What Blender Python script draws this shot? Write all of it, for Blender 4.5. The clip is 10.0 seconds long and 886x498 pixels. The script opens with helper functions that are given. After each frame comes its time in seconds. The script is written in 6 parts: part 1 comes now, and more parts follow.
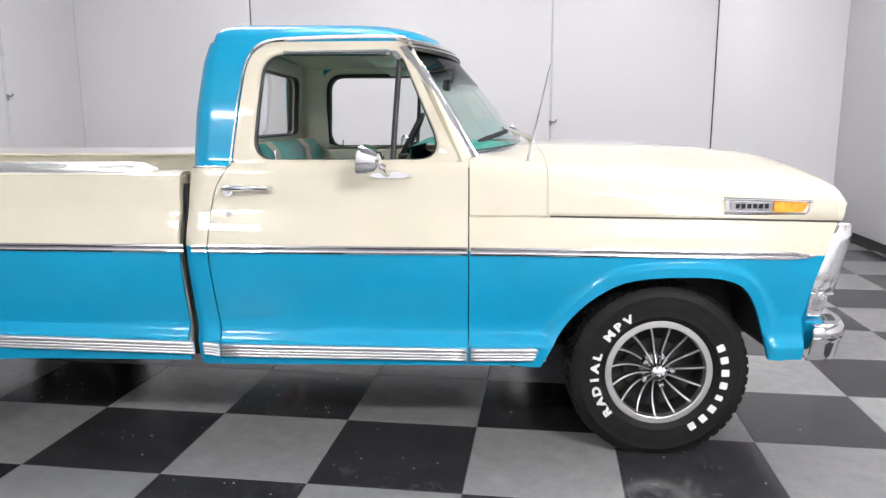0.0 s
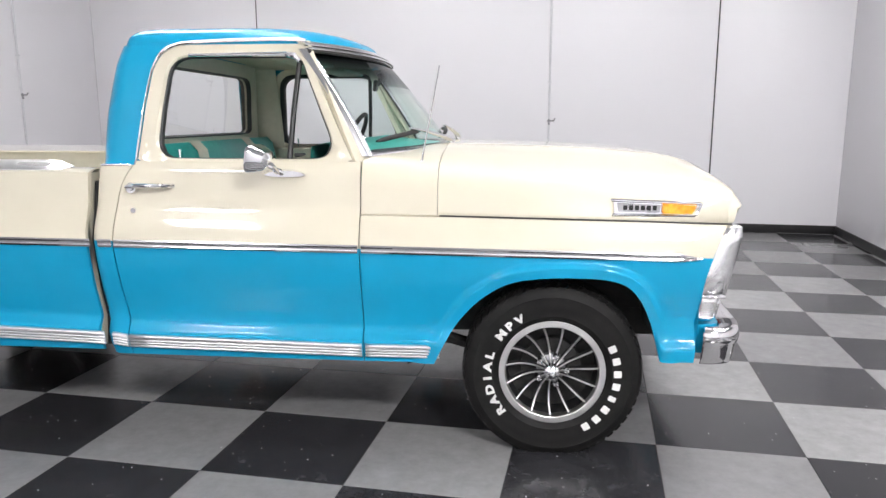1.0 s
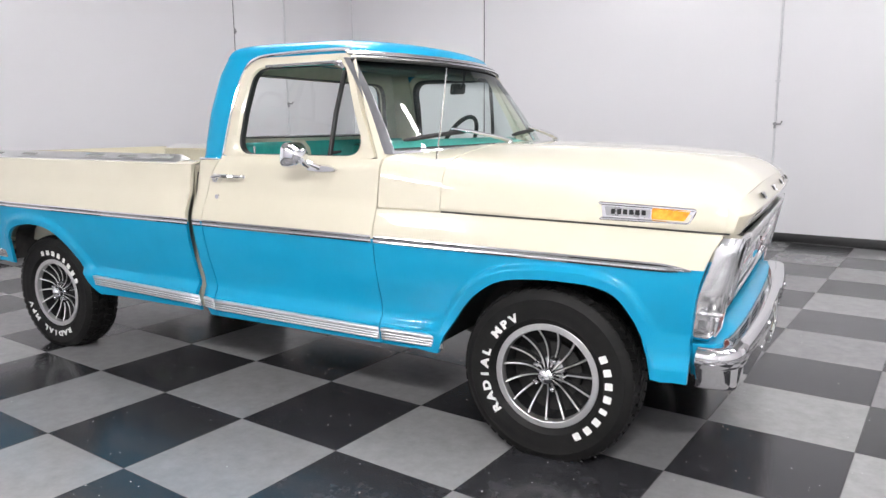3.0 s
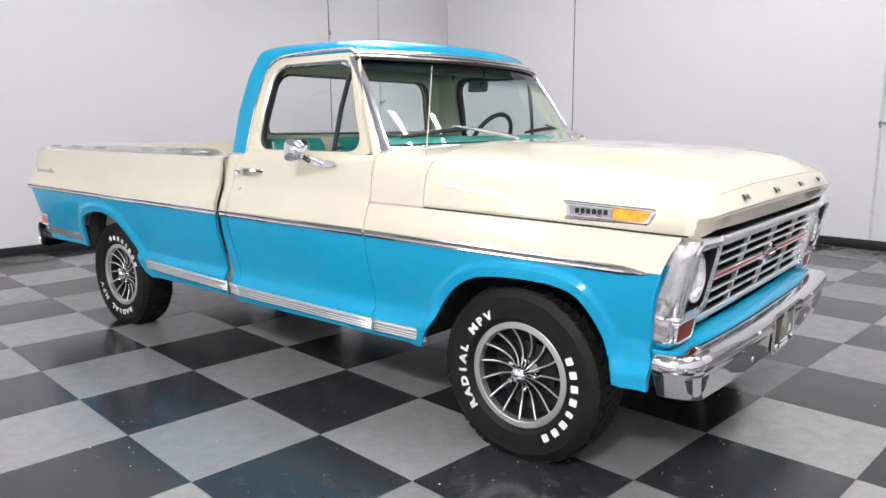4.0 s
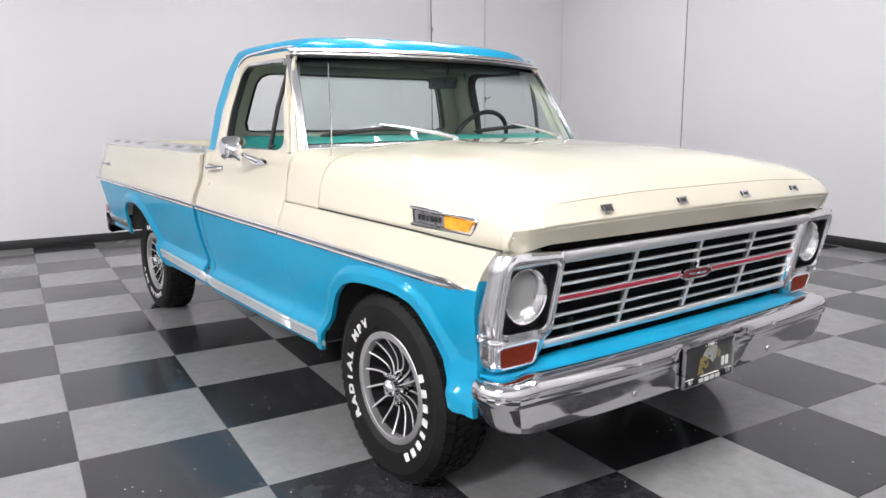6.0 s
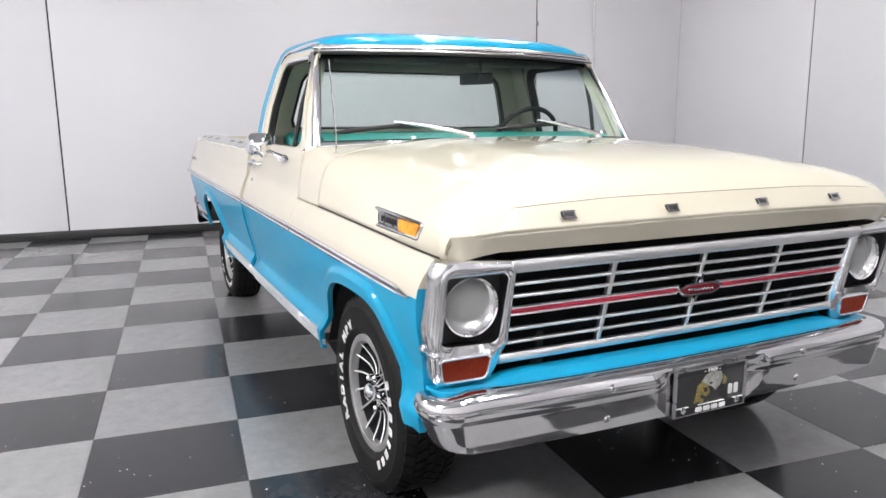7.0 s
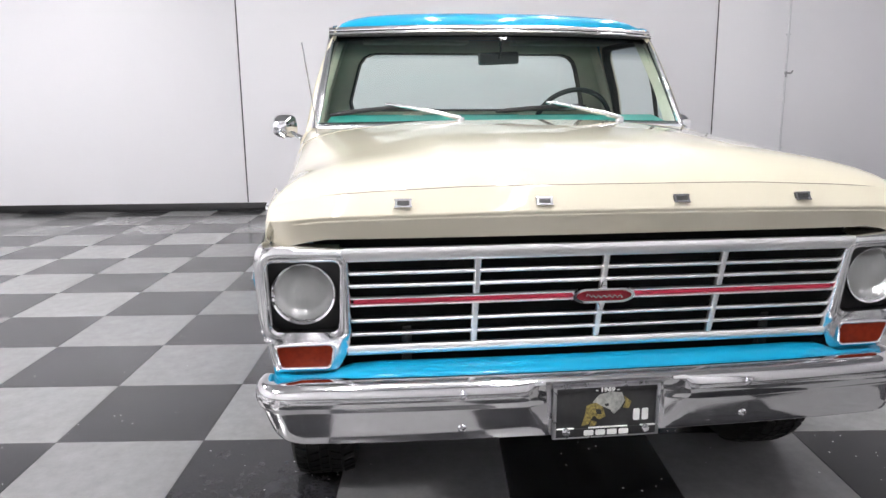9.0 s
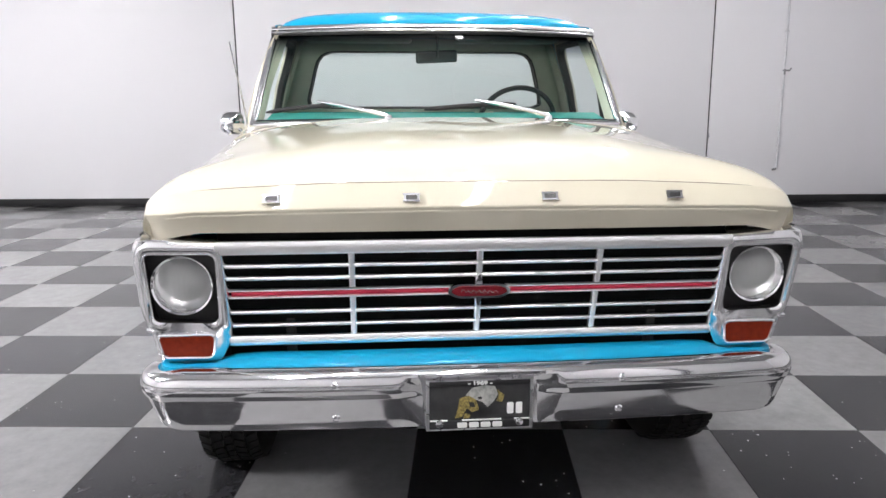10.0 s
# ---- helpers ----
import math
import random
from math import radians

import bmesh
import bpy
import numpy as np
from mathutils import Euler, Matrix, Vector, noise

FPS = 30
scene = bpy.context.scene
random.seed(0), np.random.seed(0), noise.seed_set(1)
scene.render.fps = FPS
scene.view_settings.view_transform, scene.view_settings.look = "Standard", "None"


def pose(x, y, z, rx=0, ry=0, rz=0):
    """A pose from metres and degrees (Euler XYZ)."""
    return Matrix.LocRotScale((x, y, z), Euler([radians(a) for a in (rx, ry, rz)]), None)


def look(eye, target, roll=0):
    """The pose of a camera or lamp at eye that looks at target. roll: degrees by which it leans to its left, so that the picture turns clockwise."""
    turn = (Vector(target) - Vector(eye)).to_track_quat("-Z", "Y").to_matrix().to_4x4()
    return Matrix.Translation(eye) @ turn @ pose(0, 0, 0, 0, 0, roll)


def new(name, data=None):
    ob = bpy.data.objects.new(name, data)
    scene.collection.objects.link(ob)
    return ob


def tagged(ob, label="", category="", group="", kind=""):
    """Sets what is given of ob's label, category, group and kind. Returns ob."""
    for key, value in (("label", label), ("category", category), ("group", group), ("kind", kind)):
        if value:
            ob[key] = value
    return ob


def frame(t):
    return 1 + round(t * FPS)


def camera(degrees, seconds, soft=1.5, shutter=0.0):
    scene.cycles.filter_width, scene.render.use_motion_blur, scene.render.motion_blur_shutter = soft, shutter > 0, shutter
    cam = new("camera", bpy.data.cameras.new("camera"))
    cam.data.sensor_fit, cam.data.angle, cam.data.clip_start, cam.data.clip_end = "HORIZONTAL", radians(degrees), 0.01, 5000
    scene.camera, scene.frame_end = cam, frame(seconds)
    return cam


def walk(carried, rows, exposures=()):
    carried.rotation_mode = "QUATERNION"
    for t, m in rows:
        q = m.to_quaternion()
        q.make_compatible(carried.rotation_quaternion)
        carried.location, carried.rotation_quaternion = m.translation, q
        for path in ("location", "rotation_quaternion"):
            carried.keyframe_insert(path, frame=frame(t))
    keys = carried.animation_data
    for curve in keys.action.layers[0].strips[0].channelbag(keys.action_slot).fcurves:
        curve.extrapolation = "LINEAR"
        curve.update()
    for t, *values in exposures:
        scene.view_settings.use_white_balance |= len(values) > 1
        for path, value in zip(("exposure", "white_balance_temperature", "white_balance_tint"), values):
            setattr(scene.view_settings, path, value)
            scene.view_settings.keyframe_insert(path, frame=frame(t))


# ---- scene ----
cam = camera(62.3, 10.0)
PATH = [
    (0, (0.29, -2.59, 1.44), (0.019, -0.642, 1.077), -0.2),
    (0.5, (0.604, -2.57, 1.444), (0.299, -0.627, 1.079), -0.1),
    (1, (0.931, -2.54, 1.452), (0.533, -0.615, 1.083), -0.1),
    (1.5, (1.242, -2.493, 1.438), (0.642, -0.619, 1.079), -0.3),
    (2, (1.535, -2.423, 1.431), (0.732, -0.624, 1.079), -0.4),
    (2.5, (1.841, -2.316, 1.424), (0.89, -0.591, 1.078), -0.5),
    (3, (2.123, -2.175, 1.424), (0.985, -0.567, 1.074), -0.5),
    (3.2, (2.226, -2.109, 1.421), (1.019, -0.554, 1.068), -0.4),
    (4.5, (2.847, -1.578, 1.411), (1.351, -0.297, 1.064), -0.5),
    (5, (3.017, -1.319, 1.41), (1.43, -0.153, 1.06), -0.5),
    (5.5, (3.151, -1.039, 1.411), (1.514, 0.055, 1.059), -0.5),
    (5.7, (3.198, -0.925, 1.413), (1.541, 0.136, 1.06), -0.5),
    (6.8, (3.374, -0.267, 1.418), (1.549, 0.463, 1.049), -0.5),
    (7, (3.397, -0.155, 1.416), (1.541, 0.495, 1.05), -0.5),
    (7.5, (3.434, 0.137, 1.412), (1.522, 0.599, 1.047), -0.4),
    (8, (3.464, 0.428, 1.407), (1.521, 0.737, 1.044), -0.4),
    (8.5, (3.479, 0.717, 1.4), (1.519, 0.841, 1.025), -0.5),
    (9, (3.491, 0.998, 1.397), (1.532, 1.011, 0.995), -0.7),
    (9.5, (3.511, 1.239, 1.397), (1.555, 1.146, 0.989), -0.6),
    (10, (3.538, 1.455, 1.398), (1.581, 1.39, 0.988), -0.6),
]
walk(cam, [(t, look(eye, target, roll)) for t, eye, target, roll in PATH])

# ---------------------------------------------------------------- world and light
TILE = 0.62
WEST, NORTH, EAST, SOUTH, HIGH = -6.01, 6.87, 3.77, -6.6, 4.4
BAY_NORTH, BAY_EAST = 3.9, 6.4

world = bpy.data.worlds.new("world")
scene.world = world
world.use_nodes = True
world.node_tree.nodes["Background"].inputs[0].default_value = (0.9, 0.95, 1.0, 1)
world.node_tree.nodes["Background"].inputs[1].default_value = 0.02
scene.view_settings.exposure = 0.47
LAMP_POWER = 103.0
FAR_POWER = 47.0
TUBE_POWER = 39.0


# ---------------------------------------------------------------- materials
def principled(name, **values):
    m = bpy.data.materials.new(name)
    m.use_nodes = True
    p = m.node_tree.nodes["Principled BSDF"]
    for key, v in values.items():
        p.inputs[key.replace("_", " ")].default_value = v
    return m, m.node_tree, p


def noise_node(tree, scale, detail=4.0, rough=0.6, coords="Object"):
    tc = tree.nodes.new("ShaderNodeTexCoord")
    n = tree.nodes.new("ShaderNodeTexNoise")
    n.inputs["Scale"].default_value = scale
    n.inputs["Detail"].default_value = detail
    n.inputs["Roughness"].default_value = rough
    tree.links.new(tc.outputs[coords], n.inputs["Vector"])
    return n


def ramp_node(tree, source, stops):
    r = tree.nodes.new("ShaderNodeValToRGB")
    while len(r.color_ramp.elements) < len(stops):
        r.color_ramp.elements.new(0.5)
    for e, (pos, col) in zip(r.color_ramp.elements, stops):
        e.position, e.color = pos, (*col, 1) if len(col) == 3 else (col[0], col[0], col[0], 1)
    tree.links.new(source, r.inputs["Fac"])
    return r


def bump_node(tree, source, strength, distance, shader):
    b = tree.nodes.new("ShaderNodeBump")
    b.inputs["Strength"].default_value, b.inputs["Distance"].default_value = strength, distance
    tree.links.new(source, b.inputs["Height"])
    tree.links.new(b.outputs["Normal"], shader.inputs["Normal"])


def paint(name, a, b, rough=0.28, coat=1.0, soft=0.03):
    """Glossy lacquer with a faint drift of tone and orange peel."""
    m, t, p = principled(name, Roughness=rough, Coat_Weight=coat, Coat_Roughness=soft, Specular_IOR_Level=0.08)
    r = ramp_node(t, noise_node(t, 3.0).outputs["Fac"], [(0.3, a), (0.7, b)])
    t.links.new(r.outputs["Color"], p.inputs["Base Color"])
    bump_node(t, noise_node(t, 160.0, 2.0).outputs["Fac"], 0.03, 0.002, p)
    return m


def metal(name, colour, rough, scale=30.0, spread=0.05, bump=0.0):
    m, t, p = principled(name, Metallic=1.0)
    p.inputs["Base Color"].default_value = (*colour, 1)
    r = ramp_node(t, noise_node(t, scale).outputs["Fac"], [(0.3, (max(rough - spread, 0.01),)), (0.75, (rough + spread,))])
    t.links.new(r.outputs["Color"], p.inputs["Roughness"])
    if bump:
        bump_node(t, noise_node(t, scale * 2).outputs["Fac"], bump, 0.003, p)
    return m


def plain(name, a, b, rough, scale=20.0, bump=0.0, bump_scale=80.0, coords="Object", **more):
    m, t, p = principled(name, Roughness=rough, **more)
    r = ramp_node(t, noise_node(t, scale, coords=coords).outputs["Fac"], [(0.3, a), (0.72, b)])
    t.links.new(r.outputs["Color"], p.inputs["Base Color"])
    if bump:
        bump_node(t, noise_node(t, bump_scale, coords=coords).outputs["Fac"], bump, 0.004, p)
    return m


def glass(name, tint, gloss=1.0, edge=0.9):
    """Thin pane: lets light straight through, mirrors by Fresnel."""
    m = bpy.data.materials.new(name)
    m.use_nodes = True
    t = m.node_tree
    t.nodes.remove(t.nodes["Principled BSDF"])
    out = t.nodes["Material Output"]
    facing = t.nodes.new("ShaderNodeLayerWeight")
    facing.inputs["Blend"].default_value = 0.5
    power, f = t.nodes.new("ShaderNodeMath"), t.nodes.new("ShaderNodeMath")
    power.operation, f.operation = "POWER", "MULTIPLY_ADD"
    power.inputs[1].default_value = 5.0
    f.inputs[1].default_value, f.inputs[2].default_value = edge, 0.055
    t.links.new(facing.outputs["Facing"], power.inputs[0])
    t.links.new(power.outputs[0], f.inputs[0])
    clear, shine, mix = t.nodes.new("ShaderNodeBsdfTransparent"), t.nodes.new("ShaderNodeBsdfGlossy"), t.nodes.new("ShaderNodeMixShader")
    clear.inputs["Color"].default_value = (*tint, 1)
    shine.inputs["Roughness"].default_value = 0.01
    shine.inputs["Color"].default_value = (gloss, gloss, gloss, 1)
    t.links.new(f.outputs[0], mix.inputs[0])
    t.links.new(clear.outputs[0], mix.inputs[1])
    t.links.new(shine.outputs[0], mix.inputs[2])
    t.links.new(mix.outputs[0], out.inputs["Surface"])
    return m


def glow(name, colour, strength):
    m, t, p = principled(name, Roughness=0.4)
    p.inputs["Emission Color"].default_value = (*colour, 1)
    p.inputs["Emission Strength"].default_value = strength
    return m


def tile_material(name, low, high, fleck, cut_at):
    """Polished vinyl tile: mottle, fine flecks, scuffs in the polish."""
    m, t, p = principled(name, Coat_Weight=0.36, Coat_Roughness=0.15, Specular_IOR_Level=0.2)
    base = ramp_node(t, noise_node(t, 7.0, 6.0, 0.7, "Generated").outputs["Fac"], [(0.3, low), (0.7, high)])
    info = t.nodes.new("ShaderNodeObjectInfo")
    shift = t.nodes.new("ShaderNodeMapRange")
    shift.inputs["To Min"].default_value, shift.inputs["To Max"].default_value = 0.82, 1.2
    t.links.new(info.outputs["Random"], shift.inputs["Value"])
    tone = t.nodes.new("ShaderNodeMix")
    tone.data_type, tone.blend_type = "RGBA", "MULTIPLY"
    tone.inputs[0].default_value = 1.0
    t.links.new(base.outputs["Color"], tone.inputs[6])
    t.links.new(shift.outputs[0], tone.inputs[7])
    # world-fixed pattern so that no two tiles repeat
    geo = t.nodes.new("ShaderNodeNewGeometry")
    spots = t.nodes.new("ShaderNodeTexNoise")
    spots.inputs["Scale"].default_value, spots.inputs["Detail"].default_value = 130.0, 1.0
    t.links.new(geo.outputs["Position"], spots.inputs["Vector"])
    dust = t.nodes.new("ShaderNodeTexNoise")
    dust.inputs["Scale"].default_value, dust.inputs["Detail"].default_value = 2.6, 3.0
    t.links.new(geo.outputs["Position"], dust.inputs["Vector"])
    # sparse chips and crumbs of dust, in drifts
    cell = t.nodes.new("ShaderNodeTexVoronoi")
    cell.inputs["Scale"].default_value = 33.0
    t.links.new(geo.outputs["Position"], cell.inputs["Vector"])
    pick = t.nodes.new("ShaderNodeSeparateColor")
    t.links.new(cell.outputs["Color"], pick.inputs[0])

    def maths(op, a, b):
        n = t.nodes.new("ShaderNodeMath")
        n.operation = op
        for k, v in enumerate((a, b)):
            if isinstance(v, float):
                n.inputs[k].default_value = v
            else:
                t.links.new(v, n.inputs[k])
        return n.outputs[0]
    size = maths("MULTIPLY", pick.outputs[1], 0.14)
    cut = maths("MULTIPLY", maths("LESS_THAN", cell.outputs["Distance"], size), maths("GREATER_THAN", maths("MULTIPLY", pick.outputs[0], dust.outputs["Fac"]), cut_at))
    mix = t.nodes.new("ShaderNodeMix")
    mix.data_type = "RGBA"
    t.links.new(cut, mix.inputs[0])
    t.links.new(tone.outputs[2], mix.inputs[6])
    mix.inputs[7].default_value = (*fleck, 1)
    t.links.new(mix.outputs[2], p.inputs["Base Color"])
    scuff = t.nodes.new("ShaderNodeTexNoise")
    scuff.inputs["Scale"].default_value, scuff.inputs["Detail"].default_value = 2.2, 7.0
    t.links.new(geo.outputs["Position"], scuff.inputs["Vector"])
    gloss = ramp_node(t, scuff.outputs["Fac"], [(0.3, (0.19,)), (0.7, (0.27,))])
    t.links.new(gloss.outputs["Color"], p.inputs["Roughness"])
    bump_node(t, spots.outputs["Fac"], 0.04, 0.002, p)
    return m


def fluted_lens():
    """Pressed lamp glass: half clear, half milky from its flutes."""
    m, t, p = principled("fluted lamp lens", Roughness=0.12, Coat_Weight=1.0)
    p.inputs["Base Color"].default_value = (0.92, 0.93, 0.93, 1)
    tc, wave = t.nodes.new("ShaderNodeTexCoord"), t.nodes.new("ShaderNodeTexWave")
    wave.bands_direction = "Y"
    wave.inputs["Scale"].default_value, wave.inputs["Distortion"].default_value = 22.0, 0.4
    t.links.new(tc.outputs["Object"], wave.inputs["Vector"])
    bump_node(t, wave.outputs["Fac"], 0.18, 0.003, p)
    clear, mix = t.nodes.new("ShaderNodeBsdfTransparent"), t.nodes.new("ShaderNodeMixShader")
    mix.inputs[0].default_value = 0.30
    t.links.new(clear.outputs[0], mix.inputs[1])
    t.links.new(p.outputs[0], mix.inputs[2])
    t.links.new(mix.outputs[0], t.nodes["Material Output"].inputs["Surface"])
    return m


CREAM = paint("cream paint", (0.635, 0.593, 0.474), (0.67, 0.625, 0.50))
BLUE = paint("turquoise blue paint", (0.006, 0.29, 0.49), (0.009, 0.318, 0.535), 0.34, 0.5, 0.10)
INNER = plain("cream interior paint", (0.50, 0.48, 0.38), (0.56, 0.53, 0.43), 0.4)
CAST = metal("polished cast surround", (0.88, 0.88, 0.89), 0.2, scale=12, spread=0.05)
CHROME = metal("chrome", (0.86, 0.86, 0.88), 0.06, spread=0.03)
BUMPER = metal("bumper chrome", (0.70, 0.695, 0.705), 0.085, scale=9, spread=0.035)
CAPMETAL = metal("bright rail cap", (0.80, 0.80, 0.80), 0.34, spread=0.05)
SATIN = metal("bright aluminium", (0.84, 0.84, 0.86), 0.24, spread=0.06)
BARS = metal("satin grille alloy", (0.97, 0.97, 0.97), 0.38, spread=0.05)
RIBS = metal("ribbed bright alloy", (0.82, 0.82, 0.83), 0.42, spread=0.04)
BRUSHED = metal("brushed wheel alloy", (0.66, 0.655, 0.65), 0.42, scale=120, bump=0.05)
INLAY = metal("dull emblem field", (0.50, 0.50, 0.51), 0.30)
RED = plain("red insert", (0.56, 0.022, 0.06), (0.64, 0.03, 0.075), 0.35)
PALE_RED = plain("pale red reflector", (0.50, 0.10, 0.10), (0.60, 0.16, 0.15), 0.18, scale=60, Coat_Weight=1.0)
MAROON = plain("dark red badge enamel", (0.16, 0.008, 0.014), (0.22, 0.012, 0.02), 0.25)
SIDE_GLASS = glass("clear vent glass", (0.92, 0.95, 0.94), 0.05, 0.12)
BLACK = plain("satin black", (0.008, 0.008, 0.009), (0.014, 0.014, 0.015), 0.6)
VOID = plain("soot black", (0.004, 0.004, 0.004), (0.007, 0.007, 0.007), 0.9, Specular_IOR_Level=0.1)
RUBBER = plain("tyre rubber", (0.006, 0.006, 0.006), (0.012, 0.0115, 0.011), 0.6, scale=14, bump=0.15, bump_scale=240, Specular_IOR_Level=0.22)
SEAL = plain("rubber seal", (0.012, 0.012, 0.012), (0.02, 0.02, 0.02), 0.5)
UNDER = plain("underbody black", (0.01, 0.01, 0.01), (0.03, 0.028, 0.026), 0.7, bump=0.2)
WHITE = plain("white lettering", (0.74, 0.74, 0.72), (0.84, 0.84, 0.82), 0.5, scale=60)
TEAL = plain("turquoise vinyl", (0.02, 0.30, 0.27), (0.035, 0.37, 0.33), 0.42, bump=0.1, bump_scale=300)
PALE = plain("cream vinyl", (0.55, 0.52, 0.42), (0.62, 0.58, 0.48), 0.5, bump=0.1, bump_scale=300)
DASH = plain("turquoise dash pad", (0.03, 0.36, 0.31), (0.05, 0.43, 0.37), 0.5, bump=0.1, bump_scale=200)
AMBER = plain("amber lens", (0.82, 0.24, 0.006), (1.0, 0.56, 0.04), 0.15, scale=28, bump=0.25, bump_scale=160, Coat_Weight=1.0)
REDLENS = plain("dark amber lens", (0.155, 0.014, 0.005), (0.225, 0.024, 0.008), 0.34, scale=60, Specular_IOR_Level=0.12)
LAMP_GLASS = fluted_lens()
REFLECTOR = metal("lamp reflector", (0.97, 0.97, 0.97), 0.20, bump=0.3, scale=60)
WINDOW = glass("clear window glass", (0.95, 0.975, 0.965))
SHIELD = glass("green tinted windscreen glass", (0.83, 0.925, 0.90))
BAND = glass("dark shade band", (0.03, 0.035, 0.05), 0.5)
tree = BAND.node_tree
where, split, fade = tree.nodes.new("ShaderNodeTexCoord"), tree.nodes.new("ShaderNodeSeparateXYZ"), tree.nodes.new("ShaderNodeMapRange")
tree.links.new(where.outputs["Object"], split.inputs[0])
tree.links.new(split.outputs["Z"], fade.inputs["Value"])
fade.inputs["From Min"].default_value, fade.inputs["From Max"].default_value = 1.575, 1.672
tone = ramp_node(tree, fade.outputs[0], [(0.0, (0.83, 0.925, 0.90)), (0.45, (0.33, 0.39, 0.41)), (1.0, (0.025, 0.03, 0.045))])
tree.links.new(tone.outputs["Color"], tree.nodes["Transparent BSDF"].inputs["Color"])
WALL = plain("white wall panel", (0.775, 0.765, 0.788), (0.815, 0.805, 0.828), 0.36, scale=0.8, bump=0.05, bump_scale=4.0, coords="Generated")
INK = plain("dark badge enamel", (0.03, 0.03, 0.03), (0.06, 0.06, 0.06), 0.3)
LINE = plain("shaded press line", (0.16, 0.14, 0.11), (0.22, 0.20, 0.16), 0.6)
GAP = plain("dark joint", (0.03, 0.03, 0.03), (0.05, 0.05, 0.05), 0.7)
CEIL = plain("grey open ceiling", (0.30, 0.30, 0.31), (0.38, 0.38, 0.39), 0.8, scale=2)
HOUSING = plain("white lamp housing", (0.74, 0.74, 0.74), (0.8, 0.8, 0.8), 0.5)
BASE = plain("black skirting", (0.012, 0.012, 0.013), (0.022, 0.022, 0.022), 0.35, scale=3)
CONDUIT = plain("painted conduit", (0.62, 0.62, 0.64), (0.7, 0.7, 0.72), 0.4)
DARKGREY = plain("grey pocket", (0.26, 0.26, 0.25), (0.36, 0.36, 0.34), 0.5)
GREYMETAL = metal("dull grey metal", (0.3, 0.3, 0.31), 0.4)
DARK_TILE = tile_material("dark grey tile", (0.014, 0.014, 0.016), (0.038, 0.038, 0.042), (0.6, 0.6, 0.6), 0.318)
LIGHT_TILE = tile_material("light grey tile", (0.212, 0.211, 0.213), (0.275, 0.273, 0.276), (0.45, 0.45, 0.45), 0.52)
LIGHT = glow("ceiling panel diffuser", (1.0, 0.984, 0.992), LAMP_POWER)
FAR_LIGHT = glow("far ceiling panel diffuser", (1.0, 0.984, 0.992), FAR_POWER)
TUBE = glow("ceiling tube diffuser", (1.0, 0.984, 0.992), TUBE_POWER)
PLATE = plain("black plate", (0.012, 0.012, 0.014), (0.03, 0.03, 0.03), 0.3, Coat_Weight=0.6)
YELLOW = plain("yellow print", (0.07, 0.055, 0.018), (0.42, 0.33, 0.10), 0.4, scale=130)
GREY = plain("pale grey print", (0.20, 0.21, 0.20), (0.55, 0.55, 0.52), 0.4, scale=45)


# ---------------------------------------------------------------- mesh tools
def finish(name, bm, mats, angle=32, smooth=True):
    bmesh.ops.recalc_face_normals(bm, faces=bm.faces)
    if smooth:
        limit = radians(angle)
        for f in bm.faces:
            f.smooth = True
        for e in bm.edges:
            if len(e.link_faces) == 2 and e.calc_face_angle(0) > limit:
                e.smooth = False
    me = bpy.data.meshes.new(name)
    bm.to_mesh(me)
    bm.free()
    for m in mats if isinstance(mats, (list, tuple)) else [mats]:
        me.materials.append(m)
    return me


def part(name, bm, mats, parent=None, label="", m=None, angle=32, smooth=True):
    ob = new(name, finish(name, bm, mats, angle, smooth))
    if parent is not None:
        ob.parent = parent
    if m is not None:
        ob.matrix_basis = m
    return tagged(ob, label) if label else ob


def again(ob, parent, m, name=None):
    """A further part on the same mesh."""
    o = new(name or ob.name.split(".")[0], ob.data)
    o.parent, o.matrix_basis = parent, m
    return o


def grid(bm, rows, mat=0, closed=False):
    vs = [[bm.verts.new(p) for p in r] for r in rows]
    n = len(vs[0])
    for a, b in zip(vs, vs[1:]):
        for i in range(n if closed else n - 1):
            j = (i + 1) % n
            try:
                f = bm.faces.new((a[i], a[j], b[j], b[i]))
                f.material_index = mat(i) if callable(mat) else mat
            except ValueError:
                pass
    return vs


def shell(bm, rows, inward, mat=None):
    """A sheet with thickness: rows of points, a copy moved by inward(p), and the rim between them."""
    outer = [[bm.verts.new(p) for p in r] for r in rows]
    inner = [[bm.verts.new(inward(Vector(p))) for p in r] for r in rows]
    nr, nc = len(rows), len(rows[0])

    def quad(a, b, c, d, k=0):
        try:
            bm.faces.new((a, b, c, d)).material_index = k
        except ValueError:
            pass
    for i in range(nr - 1):
        for j in range(nc - 1):
            k = mat(i, j) if mat else 0
            quad(outer[i][j], outer[i][j + 1], outer[i + 1][j + 1], outer[i + 1][j], k)
            quad(inner[i][j], inner[i + 1][j], inner[i + 1][j + 1], inner[i][j + 1], k)
    for i in range(nr - 1):
        for j in (0, nc - 1):
            quad(outer[i][j], outer[i + 1][j], inner[i + 1][j], inner[i][j], mat(i, min(j, nc - 2)) if mat else 0)
    for j in range(nc - 1):
        for i in (0, nr - 1):
            quad(outer[i][j], outer[i][j + 1], inner[i][j + 1], inner[i][j], mat(min(i, nr - 2), j) if mat else 0)


